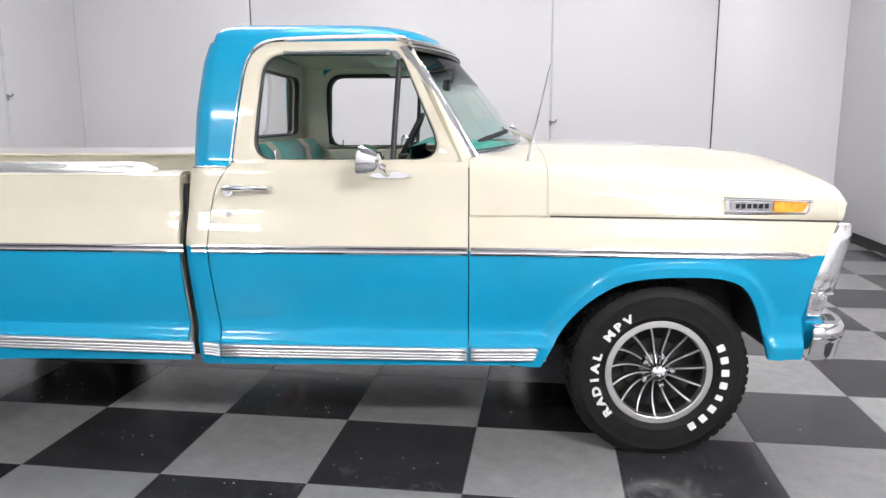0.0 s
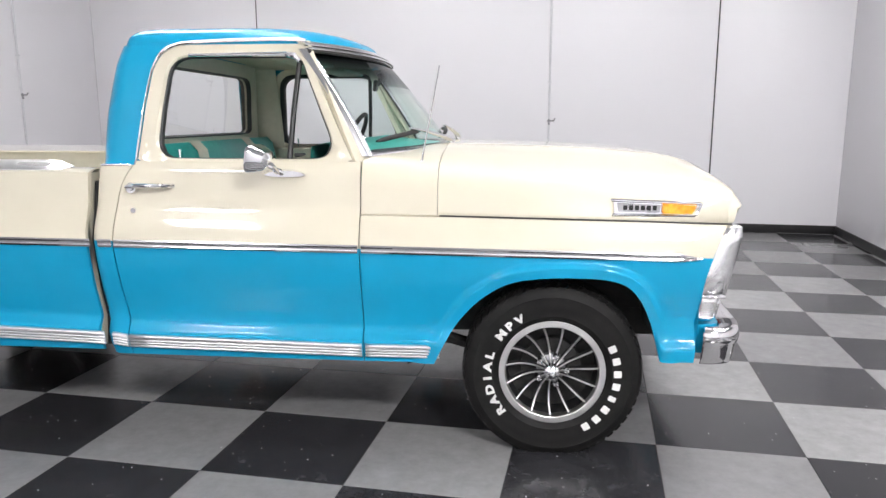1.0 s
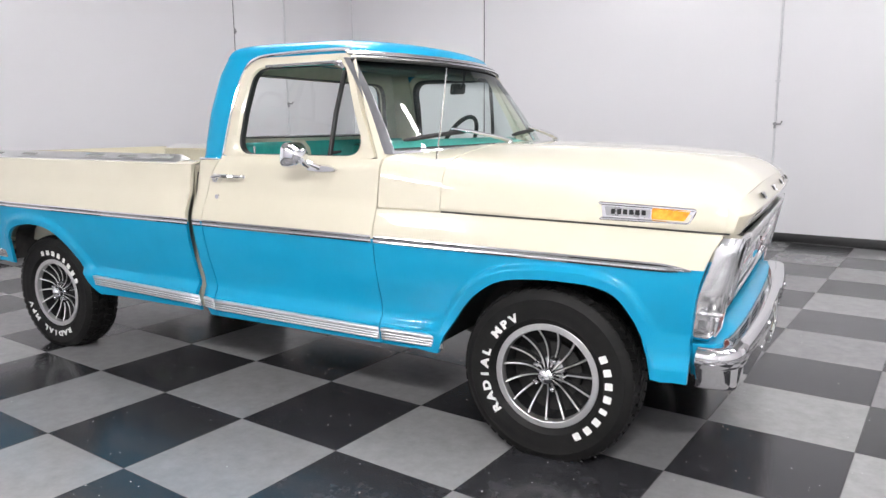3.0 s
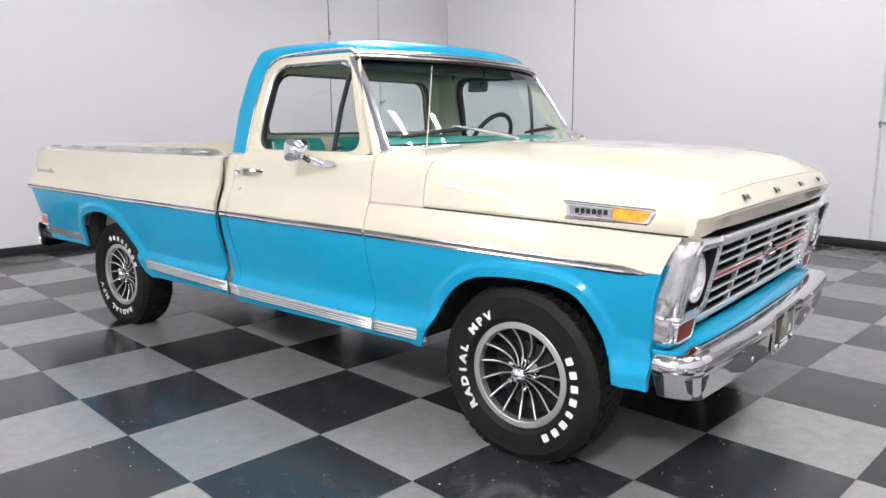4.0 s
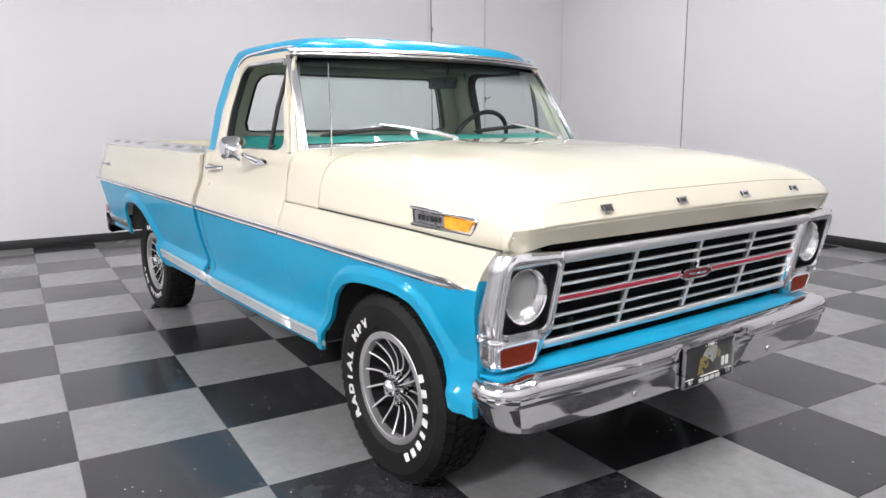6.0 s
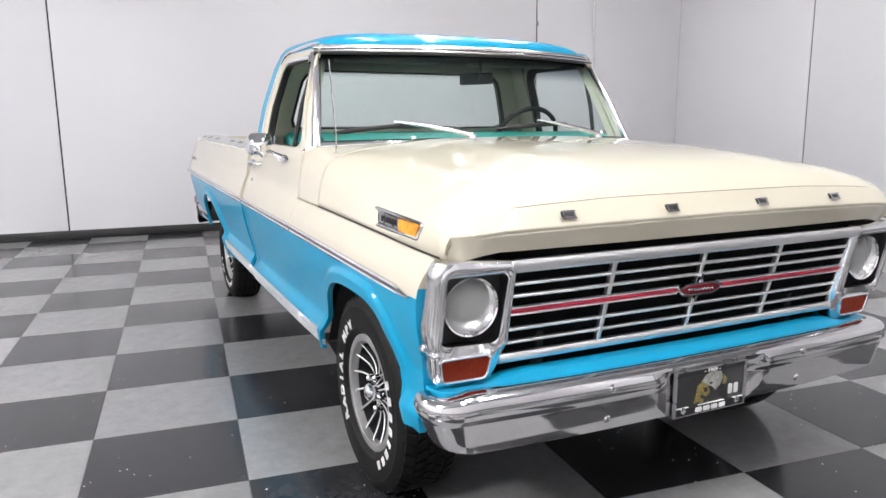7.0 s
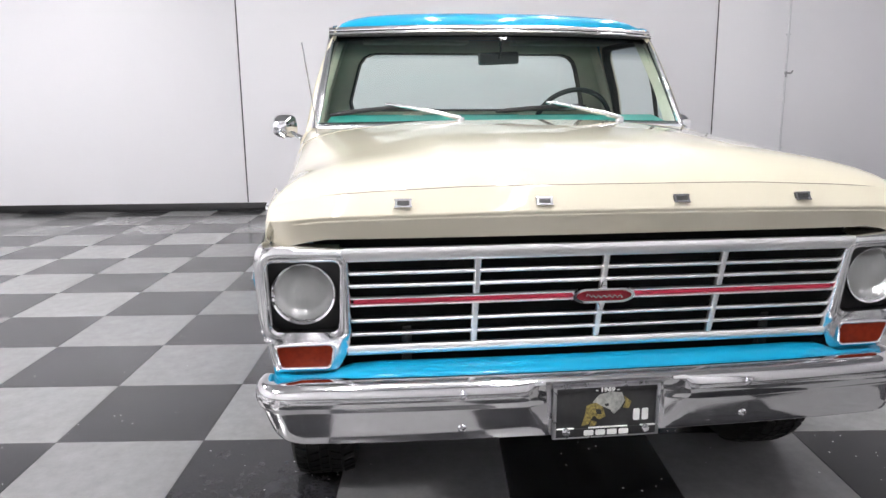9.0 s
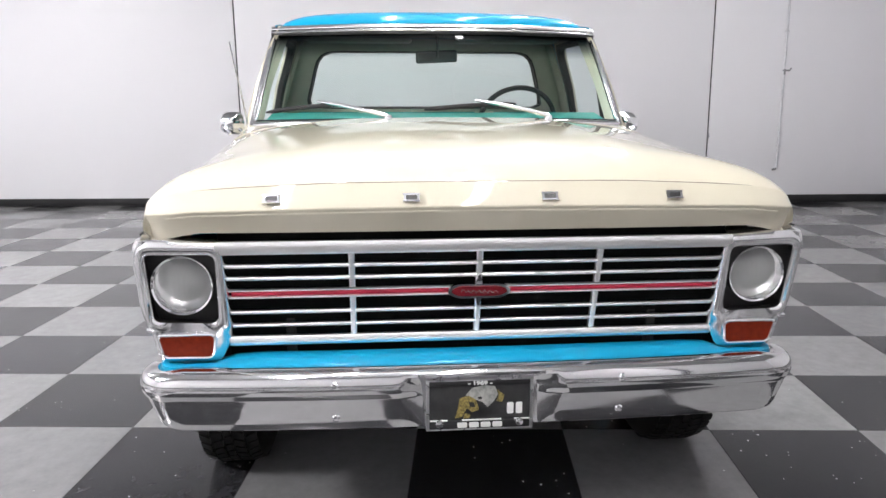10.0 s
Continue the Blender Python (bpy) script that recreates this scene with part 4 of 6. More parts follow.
shell(bm, rows, lambda p: Vector((p.x - 0.004, p.y * 0.988, p.z - 0.012)))
bonnet = part("bonnet", bm, CREAM, truck, "long cream bonnet with a raised centre", angle=60)

bm = bmesh.new()
rows = []
for k in range(6):
    row = []
    for y in YS:
        u = max(-1.0, min(1.0, y / 0.890))
        back = min(shield(u, 0).x - 0.005, -0.512) if abs(y) < 0.886 else -0.800
        x = lerp(back, -0.4848, k / 5)
        z = seam_z(x) + (crown_z(x) - seam_z(x)) * (1 - fall(x, abs(y)))
        w = min(1.0, max(0.0, (x + 0.80) / 0.33))
        z = lerp(float(np.interp(abs(y), [0.0, 0.6, 0.85, 0.90, 0.930, 0.958, 0.976, 0.990], [1.285, 1.278, 1.264, 1.258, 1.246, 1.215, 1.16, 1.07])), z, w * w * (3 - 2 * w))
        row.append((x, y, z))
    p, q = row[0], row[-1]
    e = seam_z(p[0]) + 0.003
    yy = side_y(e) - 0.004
    rows.append([(p[0], -yy, e), (p[0], -yy + 0.003, lerp(e, p[2], 0.55)), *row, (q[0], yy - 0.003, lerp(e, q[2], 0.55)), (q[0], yy, e)])
shell(bm, rows, lambda p: Vector((p.x, p.y * 0.985, p.z - 0.015)))
cowl = part("cowl", bm, CREAM, truck, angle=40)


# dark tube along the seam of bonnet and fender, for the gap's shade
for side in (-1, 1):
    bm = bmesh.new()
    pts = []
    for k in range(14):
        x = lerp(-0.475, 0.69, k / 13)
        pts.append((x, side * (side_y(seam_z(x)) * width(x) - 0.0035), seam_z(x) + 0.0005))
    tube(bm, pts, 0.0032, 8)
    part("fender_seam", bm, SEAL, truck)


# dark pieces under the bonnet
def dark_piece(name, lo, hi):
    bm = bmesh.new()
    box(bm, lo, hi, 0.004)
    part(name, bm, UNDER, truck)


dark_piece("firewall", (-0.79, -0.93, 0.45), (-0.75, 0.93, 1.2))
dark_piece("engine_block", (-0.74, -0.55, 0.90), (0.62, 0.55, 1.005))
dark_piece("bonnet_seal", (-0.492, -0.90, 1.03), (-0.477, 0.90, 1.13))
for side in (-1, 1):
    dark_piece("fender_rail", (-0.78, side * 0.90, 0.975), (0.58, side * 0.958, 1.024))
    dark_piece("inner_wing", (-0.76, side * 0.57, 0.55), (0.60, side * 0.60, 1.0))

# fine pressed line over the badges, its shade drawn as a thin dark bead
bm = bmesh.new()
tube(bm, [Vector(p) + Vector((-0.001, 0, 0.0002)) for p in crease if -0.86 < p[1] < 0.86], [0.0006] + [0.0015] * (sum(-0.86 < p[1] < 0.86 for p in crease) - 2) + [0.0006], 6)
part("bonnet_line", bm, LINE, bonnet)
# four small chrome badges: a dark body with a bright raised rim
for y in (-0.603, -0.207, 0.196, 0.572):
    bx = 0.7600 - bow(0.75, abs(y))
    bm = bmesh.new()
    loop = rounded([(-0.022, -0.0105), (0.022, -0.0105), (0.022, 0.0105), (-0.022, 0.0105)], 0.004, 3)
    slab(bm, loop, lambda u, v, d: (bx + d - 0.60 * v, y + u, 1.112 + v), 0.009)
    block = part("bonnet_badge", bm, INK, bonnet, "small chrome badge with a dark middle")
    bm = bmesh.new()
    ring(bm, [(u * 0.74, v * 0.56) for u, v in loop], [(u * 1.02, v * 1.02) for u, v in loop], lambda u, v: (bx + 0.0102 - 0.60 * v, y + u, 1.112 + v))
    for lo, hi in (((-0.025, 0.0072), (-0.011, 0.0112)), ((0.010, 0.0072), (0.024, 0.0112)), ((-0.025, -0.0112), (-0.011, -0.0072)), ((0.010, -0.0112), (0.024, -0.0072))):
        slab(bm, [lo, (hi[0], lo[1]), hi, (lo[0], hi[1])], lambda u, v, d: (bx + 0.006 + d - 0.60 * v, y + u, 1.112 + v), 0.0052)
    part("badge_rim", bm, CHROME, block, smooth=False)

# side emblem with the amber marker lamp
for side in (-1, 1):
    def on(u, v, d):
        return (u, side * (0.987 + d - 0.022 * max(0.0, (u - 0.35) / 0.34) ** 2), v)
    bm = bmesh.new()
    slab(bm, rounded([(0.229, 1.036), (0.548, 1.031), (0.566, 1.079), (0.223, 1.090)], [0.004, 0.01, 0.012, 0.006], 3), on, 0.010)
    path = rounded([(0.222, 1.034), (0.548, 1.030), (0.570, 1.080), (0.216, 1.092)], [0.001, 0.012, 0.010, 0.001], 4)
    tube(bm, [on(u, v, 0.0105) for u, v in path], 0.0062, 10)
    emblem = part("side_emblem", bm, CHROME, bonnet, "chrome side emblem with amber marker lens")
    bm = bmesh.new()
    slab(bm, rounded([(0.243, 1.046), (0.405, 1.043), (0.410, 1.075), (0.237, 1.082)], 0.003, 2), lambda u, v, d: on(u, v, d + 0.0102), 0.001)
    part("emblem_inlay", bm, INLAY, emblem)
    bm = bmesh.new()
    for k in range(6):
        u = 0.262 + k * 0.023
        slab(bm, rounded([(u, 1.053), (u + 0.016, 1.053), (u + 0.016, 1.072), (u, 1.072)], 0.002, 2), lambda u, v, d: on(u, v, d + 0.0112), 0.002)
    part("emblem_bars", bm, BLACK, emblem)
    bm = bmesh.new()
    slab(bm, rounded([(0.415, 1.041), (0.532, 1.039), (0.552, 1.073), (0.415, 1.080)], 0.006, 3), lambda u, v, d: on(u, v, d + 0.0100), 0.007)
    part("marker_lens", bm, AMBER, emblem, "bright amber marker lens")

# ---------------------------------------------------------------- grille and lamps
def nose_x(y, z=0.81):
    """The grille leans forward towards its top."""
    return 0.684 + 0.27 * (z - 0.81) - 0.006 * (abs(y) / 0.95) ** 2.4


def face_x(y, z):
    """Front face of the headlamp surrounds, with its step over the indicators."""
    return float(np.interp(z, [0.60, 0.690, 0.708, 0.95, 1.0], [0.654, 0.668, 0.690, 0.740, 0.750])) - 0.006 * (abs(y) / 0.95) ** 2.4


def front_slab(bm, loop, d0, d1, mat=0):
    slab(bm, loop, lambda y, z, d: (nose_x(y, z) + d0 + d, y, z), d1 - d0, mat)


# near-black sheet behind the bars, standing in for the shaded depth
bm = bmesh.new()
rows = [[(nose_x(y, z) - 0.055, y, z) for y in [0.78 * k / 8 for k in range(-8, 9)]] for z in (0.57, 0.7, 0.8, 0.9, 1.03)]
shell(bm, rows, lambda p: Vector((p.x - 0.03, p.y, p.z)))
grille = part("grille", bm, VOID, truck, "silver barred grille with a red centre stripe")


def bar(name, z0, z1, half, depth, mat, d0=-0.009):
    bm = bmesh.new()
    ys = [half * k / 16 for k in range(-16, 17)]
    rows = []
    for dz, dx in ((0.0, d0), (0.0, depth - 0.004), (0.12, depth - 0.0012), (0.35, depth), (0.6, depth - 0.0008), (0.85, depth - 0.0035), (1.0, depth - 0.008), (1.0, d0)):
        rows.append([(nose_x(y, lerp(z0, z1, dz)) + dx, y, lerp(z0, z1, dz)) for y in ys])
    vs = grid(bm, rows)
    for j in (0, -1):
        bm.faces.new([r[j] for r in vs])
    return part(name, bm, mat, grille)


bar("top_rail", 0.943, 0.982, 0.775, 0.018, BARS)
bar("bottom_rail", 0.638, 0.668, 0.766, 0.014, BARS)
for z in (0.903, 0.863, 0.750, 0.705):
    bar("grille_bar", z - 0.0060, z + 0.0060, 0.766, 0.004, BARS)
bar("stripe_edge", 0.821, 0.828, 0.760, 0.008, BARS)
bar("stripe_edge", 0.798, 0.806, 0.760, 0.008, BARS)
bar("red_stripe", 0.8062, 0.8208, 0.745, 0.006, RED)
for y in (-0.385, 0.0, 0.37):
    bm = bmesh.new()
    for z0, z1 in ((0.669, 0.7965), (0.8295, 0.942)):
        rows = [[(nose_x(y, z) + d, y + w, z) for d, w in ((-0.012, -0.009), (0.002, -0.009), (0.0055, -0.005), (0.0055, 0.005), (0.002, 0.009), (-0.012, 0.009))] for z in (z0, z1)]
        grid(bm, rows, closed=True)
    part("grille_post", bm, BARS, grille)
bm = bmesh.new()
loop = rounded([(-0.096, 0.805), (-0.070, 0.7885), (0.070, 0.7885), (0.096, 0.805), (0.096, 0.821), (0.070, 0.8375), (-0.070, 0.8375), (-0.096, 0.821)], 0.016, 3)
front_slab(bm, loop, 0.004, 0.022)
badge = part("centre_badge", bm, CHROME, grille, "chrome lozenge badge with a dark red field")
bm = bmesh.new()
front_slab(bm, [(y * 0.88, 0.813 + (z - 0.813) * 0.66) for y, z in loop], 0.0222, 0.0240)
part("badge_field", bm, MAROON, badge)
bm = bmesh.new()
tube(bm, [(nose_x(0, 0.813) + 0.0245, -0.056 + 0.112 * k / 22, 0.813 + 0.0045 * math.sin(k * 1.9) + (0.006 if k in (1, 2) else 0) - 0.00008 * k) for k in range(23)], 0.0018, 6)
part("badge_script", bm, CHROME, badge)
bm = bmesh.new()
slab(bm, [(-0.010, 0.836), (0.010, 0.836), (0.004, 0.866), (-0.004, 0.866)], lambda y, z, d: (nose_x(y, z) + 0.004 + d, y, z), 0.010)
part("badge_fin", bm, CHROME, badge)
bm = bmesh.new()
slab(bm, [(-0.004, 0.762), (0.004, 0.762), (0.010, 0.790), (-0.010, 0.790)], lambda y, z, d: (nose_x(y, z) + 0.004 + d, y, z), 0.010)
part("badge_fin", bm, CHROME, badge)

for side in (-1, 1):
    sy = side
    # surround: outer outline, raised rim, inner opening, black recess
    out_l = rounded([(0.756, 0.982), (0.985, 0.994), (1.006, 0.950), (1.004, 0.735), (0.996, 0.690), (0.984, 0.592), (0.796, 0.588), (0.764, 0.655), (0.752, 0.70)], [0.012, 0.03, 0.02, 0.03, 0.03, 0.02, 0.025, 0.02, 0.01], 4)
    hole = rounded([(0.780, 0.944), (0.986, 0.946), (0.981, 0.728), (0.788, 0.722)], [0.024, 0.024, 0.030, 0.030], 6)
    n = 80
    hp = resample(hole, n)
    c = Vector((0.884, 0.82))
    fr = resample(out_l, 500)

    def far(p):
        q = math.atan2(p.y - c.y, p.x - c.x)
        return min(fr, key=lambda w: abs((math.atan2(w.y - c.y, w.x - c.x) - q + math.pi) % (2 * math.pi) - math.pi))
    op = [far(p) for p in hp]

    def P(p, d):
        return (face_x(p.x, p.y) - 0.022 + d, sy * p.x, p.y)
    bm = bmesh.new()
    grid(bm, [[P(p, -0.05) for p in op], [P(p, 0.010) for p in op], [P(p.lerp(q, 0.35), 0.022) for p, q in zip(op, hp)], [P(p.lerp(q, 0.75), 0.022) for p, q in zip(op, hp)], [P(p, 0.012) for p in hp]], closed=True)
    grid(bm, [[P(p, 0.0118) for p in hp], [P(p, -0.030) for p in hp]], 1, closed=True)
    bezel = part("headlamp_surround", bm, [CAST, BLACK], truck, "chrome headlamp surround wrapping round the corner", angle=60)
    # wrap along the fender: a smooth upper shell, a thin ledge and a boxy lower shell round the indicator
    for name, z_low, z_high, power, swell, proud in (("surround_wrap", 0.7055, 0.988, 1.0, 0.010, 0.0), ("surround_ledge", 0.6985, 0.7050, 0.62, 0.004, 0.005), ("indicator_housing", 0.612, 0.6980, 0.50, 0.003, 0.001)):
        bm = bmesh.new()
        rows = []
        for k in range(21):
            z = lerp(z_low, z_high, k / 20)
            fx = float(np.interp(z, [0.42, 0.52, 0.70, 0.766, 0.83, 0.90, 0.95, 0.992], [0.570, 0.578, 0.585, 0.591, 0.606, 0.627, 0.646, 0.669])) + 0.004
            yo = side_y(z, fx) - 0.008 * max(0.0, (fx - 0.35) / 0.34) ** 2
            yo = min(yo, float(np.interp(z, [0.62, 0.68, 0.70, 0.78], [0.982, 0.989, 0.995, 1.010]))) + proud
            fy = float(np.interp(z, [0.61, 0.69, 0.735, 0.94, 0.98], [0.974, 0.992, 1.002, 1.004, 0.988])) + proud
            tip = face_x(fy, max(z, 0.7085) if name == "surround_ledge" else z) - 0.004 + proud
            bulge = 0.004 + swell * min(1.0, 0.45 + math.sin(math.pi * k / 20)) * (0.35 if k in (0, 20) else 1.0 if name == "surround_wrap" else 0.5)
            row = [(fx - 0.004, sy * (yo - 0.006), z)]
            for i in range(11):
                q = i / 10
                u, v = math.sin(q * math.pi / 2) ** power, max(0.0, math.cos(q * math.pi / 2)) ** (1.2 * power)
                row.append((lerp(fx, tip, u), sy * (lerp(fy - 0.012, yo + 0.004, v) + bulge * math.sin(math.pi * q)), z))
            rows.append(row)
        shell(bm, rows, lambda p: Vector((p.x - 0.006, p.y - sy * 0.012, p.z)))
        part(name, bm, CAST, bezel, angle=50)
    bm = bmesh.new()
    lathe(bm, [(0.013, -0.004), (0.012, 0.003), (0.006, 0.005), (0.0, 0.005)], 14, (0.618, sy * (side_y(0.715) + 0.004 if sy > 0 else side_y(0.715) + 0.004), 0.715))
    part("surround_screw", bm, CHROME, bezel)
    bm = bmesh.new()
    bm.faces.new([bm.verts.new(P(p, -0.026)) for p in [c.lerp(p, 1.03) for p in hp]])
    part("lamp_recess", bm, SEAL, bezel)
    # sealed beam lamp
    lc = (nose_x(0.872, 0.844) - 0.014, sy * 0.887, 0.844)
    bm = bmesh.new()
    lathe(bm, [(0.092, -0.040), (0.093, 0.010), (0.090, 0.016), (0.0845, 0.013), (0.083, 0.0)], 40, lc, "x")
    lamp = part("headlamp", bm, CHROME, bezel, "round sealed-beam headlamp")
    bm = bmesh.new()
    lathe(bm, [(0.084, 0.010), (0.070, -0.012), (0.045, -0.03), (0.014, -0.042), (0.0, -0.043)], 36, lc, "x")
    part("reflector", bm, REFLECTOR, bezel)
    bm = bmesh.new()
    lathe(bm, [(0.009, -0.040), (0.010, -0.016), (0.008, -0.012), (0.0, -0.011)], 20, lc, "x")
    part("bulb_shield", bm, GREYMETAL, bezel)
    bm = bmesh.new()
    lathe(bm, [(0.0845, 0.010), (0.072, 0.022), (0.050, 0.031), (0.022, 0.036), (0.0, 0.037)], 36, lc, "x")
    o = part("lamp_lens", bm, LAMP_GLASS, bezel)
    o.visible_shadow = False
    # indicator
    bm = bmesh.new()
    loop = rounded([(0.808, 0.679), (0.972, 0.679), (0.960, 0.614), (0.820, 0.612)], 0.014, 4)
    slab(bm, loop, lambda y, z, d: (face_x(y, z) - 0.012 + d, sy * y, z), 0.0165)
    part("indicator_lens", bm, REDLENS, bezel, "dark amber indicator lens")
    bm = bmesh.new()
    rim_loop = rounded([(0.803, 0.6845), (0.978, 0.6845), (0.965, 0.608), (0.815, 0.606)], 0.018, 5)
    rim_pts = [(face_x(y, z) + 0.003, sy * y, z) for y, z in rim_loop]
    tube(bm, rim_pts + rim_pts[:1], 0.0056, 8, caps=False)
    part("indicator_rim", bm, CAST, bezel)

# blue apron under the grille
def round_corner(points):
    """The path across the front from right to left, with both corners turned back along the fenders."""
    right = smooth_line(points, 4)
    return [(x, -y) for x, y in right] + [(x, y) for x, y in right[::-1]]


bm = bmesh.new()
path = round_corner([(0.584, 0.980), (0.62, 0.978), (0.650, 0.966), (0.668, 0.938), (0.676, 0.88), (0.692, 0.6), (0.700, 0.3), (0.702, 0.05)])
rows = []
for d, z in ((-0.060, 0.612), (-0.030, 0.609), (0.004, 0.600), (0.016, 0.588), (0.014, 0.570), (0.0, 0.540), (-0.04, 0.45)):
    row = []
    for i, (x, y) in enumerate(path):
        p, q = path[max(i - 1, 0)], path[min(i + 1, len(path) - 1)]
        t = Vector((q[0] - p[0], q[1] - p[1])).normalized()
        dd = d if abs(y) < 0.9 else min(d, 0.006)
        row.append((x + t.y * dd, y - t.x * dd, min(z, float(np.interp(abs(y), [0.72, 0.78], [0.64, 0.584])))))
    rows.append(row)
shell(bm, rows, lambda p: Vector((p.x - 0.012, p.y * 0.985, p.z - 0.004)))
part("front_apron", bm, BLUE, truck, "blue apron between grille and bumper")

# bumper: one swept section with a dropped middle for the plate
def bumper_path():
    pts = []
    for k in range(-24, 25):
        y = 0.96 * k / 24
        pts.append((0.762 - 0.040 * (abs(y) / 0.96) ** 2.6, y, 0.0))
    pts = pts[2:-2]
    for y in (0.168, 0.174, 0.180, 0.196, 0.214, 0.232, 0.250):
        for s in (-1, 1):
            pts.append((0.762 - 0.040 * (y / 0.96) ** 2.6, s * y, 0.0))
    pts.sort(key=lambda p: p[1])
    right = [(x, y, 0) for x, y in smooth_line([pts[0][:2], (0.724, -0.940), (0.710, -0.974), (0.688, -0.996), (0.662, -1.006), (0.636, -1.008), (0.608, -1.003)], 5)][1:]
    left = [(x, -y, z) for x, y, z in right]
    return right[::-1] + pts + left


bm = bmesh.new()
rows = []
path = bumper_path()
for i, (x, y, z) in enumerate(path):
    a, b = path[max(i - 1, 0)], path[min(i + 1, len(path) - 1)]
    d = Vector((b[0] - a[0], b[1] - a[1], 0)).normalized()
    nrm = Vector((d.y, -d.x, 0))
    end = min(1.0, max(0.0, (abs(y) - 0.90) / 0.1))
    low = 0.405 + 0.012 * end
    sec = [(-0.045, 0.590), (-0.020, 0.5955), (0.0, 0.597), (0.014, 0.5955), (0.025, 0.5905), (0.033, 0.5835), (0.0385, 0.575), (0.0425, 0.562), (0.044, 0.547), (0.0435, 0.532), (0.039, 0.518), (0.0315, 0.5105), (0.0305, 0.5085), (0.030, 0.504), (0.0262, 0.480), (0.0214, 0.450), (lerp(0.030, 0.0214, (0.504 - low - 0.016) / 0.054), low + 0.016), (0.0137, low + 0.008), (0.012, low + 0.003), (0.008, low), (-0.02, low + 0.002)]
    sec = [(u * (1 - 0.25 * end), h - 0.018 * end * max(0.0, (h - 0.45) / 0.16)) for u, h in sec]
    row = []
    for u, h in sec:
        notch = min(1.0, max(0.0, (float(np.interp(h, [0.41, 0.51, 0.56], [0.204, 0.250, 0.250])) - abs(y)) / float(np.interp(h, [0.41, 0.51], [0.030, 0.076]))))
        notch *= float(np.interp(h, [0.556, 0.580], [1.0, 0.0]))
        u2 = lerp(u, min(u, 0.012), notch)
        row.append((x + nrm.x * u2, (y + nrm.y * u2) * (1 - 0.030 * end * min(1.0, max(0.0, (0.53 - h) / 0.12))), h))
    rows.append(row)
shell(bm, rows, lambda p: Vector((p.x - 0.005, p.y * 0.995, p.z - 0.003)))
bumper = part("front_bumper", bm, BUMPER, truck, "chrome front bumper with a dropped plate recess", angle=30)
for y in (-0.44, 0.43):
    for z, u in ((0.556, 0.042), (0.447, 0.019)):
        bm = bmesh.new()
        lathe(bm, [(0.014, -0.004), (0.013, 0.003), (0.008, 0.007), (0.0, 0.008)], 14, (0.762 - 0.040 * (abs(y) / 0.96) ** 2.6 + u, y, z), "x")
        part("bumper_bolt", bm, CHROME, bumper)
for side in (-1, 1):
    bm = bmesh.new()
    box(bm, (0.40, side * 0.40, 0.44), (0.745, side * 0.46, 0.54), 0.006)
    part("bumper_bracket", bm, UNDER, truck)

# show plate in its bright frame
bm = bmesh.new()
box(bm, (0.776, -0.166, 0.402), (0.784, 0.154, 0.556), 0.003)
plate = part("show_plate", bm, PLATE, truck, "black show plate with a yellow and grey print in a bright frame")
bm = bmesh.new()
for lo, hi in (((-0.170, 0.398), (0.158, 0.402)), ((-0.170, 0.556), (0.158, 0.560)), ((-0.170, 0.4021), (-0.160, 0.5559)), ((0.148, 0.4021), (0.158, 0.5559))):
    box(bm, (0.778, lo[0], lo[1]), (0.790, hi[0], hi[1]), 0.0015)
part("plate_frame", bm, INLAY, plate)
for z0, z1 in ((0.4022, 0.428), (0.541, 0.5558)):
    bm = bmesh.new()
    box(bm, (0.7842, -0.1598, z0), (0.7895, 0.1478, z1), 0.0015)
    part("frame_band", bm, BLACK, plate)
bm = bmesh.new()
for lo, hi in (((-0.158, 0.4282), (-0.105, 0.4305)), ((-0.060, 0.4282), (0.060, 0.4305)), ((0.100, 0.4282), (0.146, 0.4305))):
    box(bm, (0.7842, lo[0], lo[1]), (0.7900, hi[0], hi[1]), 0.0)
part("frame_line", bm, WHITE, plate)
for k in range(4):
    bm = bmesh.new()
    slab(bm, rounded([(-0.075 + 0.036 * k, 0.406), (-0.045 + 0.036 * k, 0.406), (-0.045 + 0.036 * k, 0.423), (-0.075 + 0.036 * k, 0.423)], 0.004, 2), lambda y, z, d: (0.7896 + d, y, z), 0.0012, 0)
    part("frame_bar", bm, WHITE, plate)


def print_patch(points, layer, mat):
    """One flat colour of the plate's print."""
    bm = bmesh.new()
    slab(bm, rounded(points, 0.003, 2), lambda y, z, d: (0.7842 + 0.0008 * layer + d, y, z), 0.0006)
    part("plate_print", bm, mat, plate)


print_patch([(-0.050, 0.508), (-0.030, 0.532), (0.004, 0.540), (0.040, 0.536), (0.050, 0.510), (0.036, 0.486), (0.018, 0.468), (0.004, 0.484), (-0.018, 0.494)], 1, GREY)
print_patch([(-0.068, 0.500), (-0.040, 0.508), (-0.018, 0.494), (-0.008, 0.462), (-0.030, 0.454), (-0.046, 0.468), (-0.060, 0.440), (-0.082, 0.436), (-0.072, 0.470)], 2, YELLOW)
print_patch([(0.046, 0.526), (0.070, 0.506), (0.062, 0.484), (0.044, 0.488), (0.052, 0.506)], 2, YELLOW)
print_patch([(-0.040, 0.488), (-0.024, 0.486), (-0.020, 0.470), (-0.036, 0.472)], 3, PLATE)
print_patch([(-0.014, 0.502), (-0.002, 0.505), (0.002, 0.497), (-0.010, 0.494)], 3, PLATE)
print_patch([(-0.052, 0.452), (-0.034, 0.446), (-0.038, 0.434), (-0.056, 0.434)], 1, YELLOW)
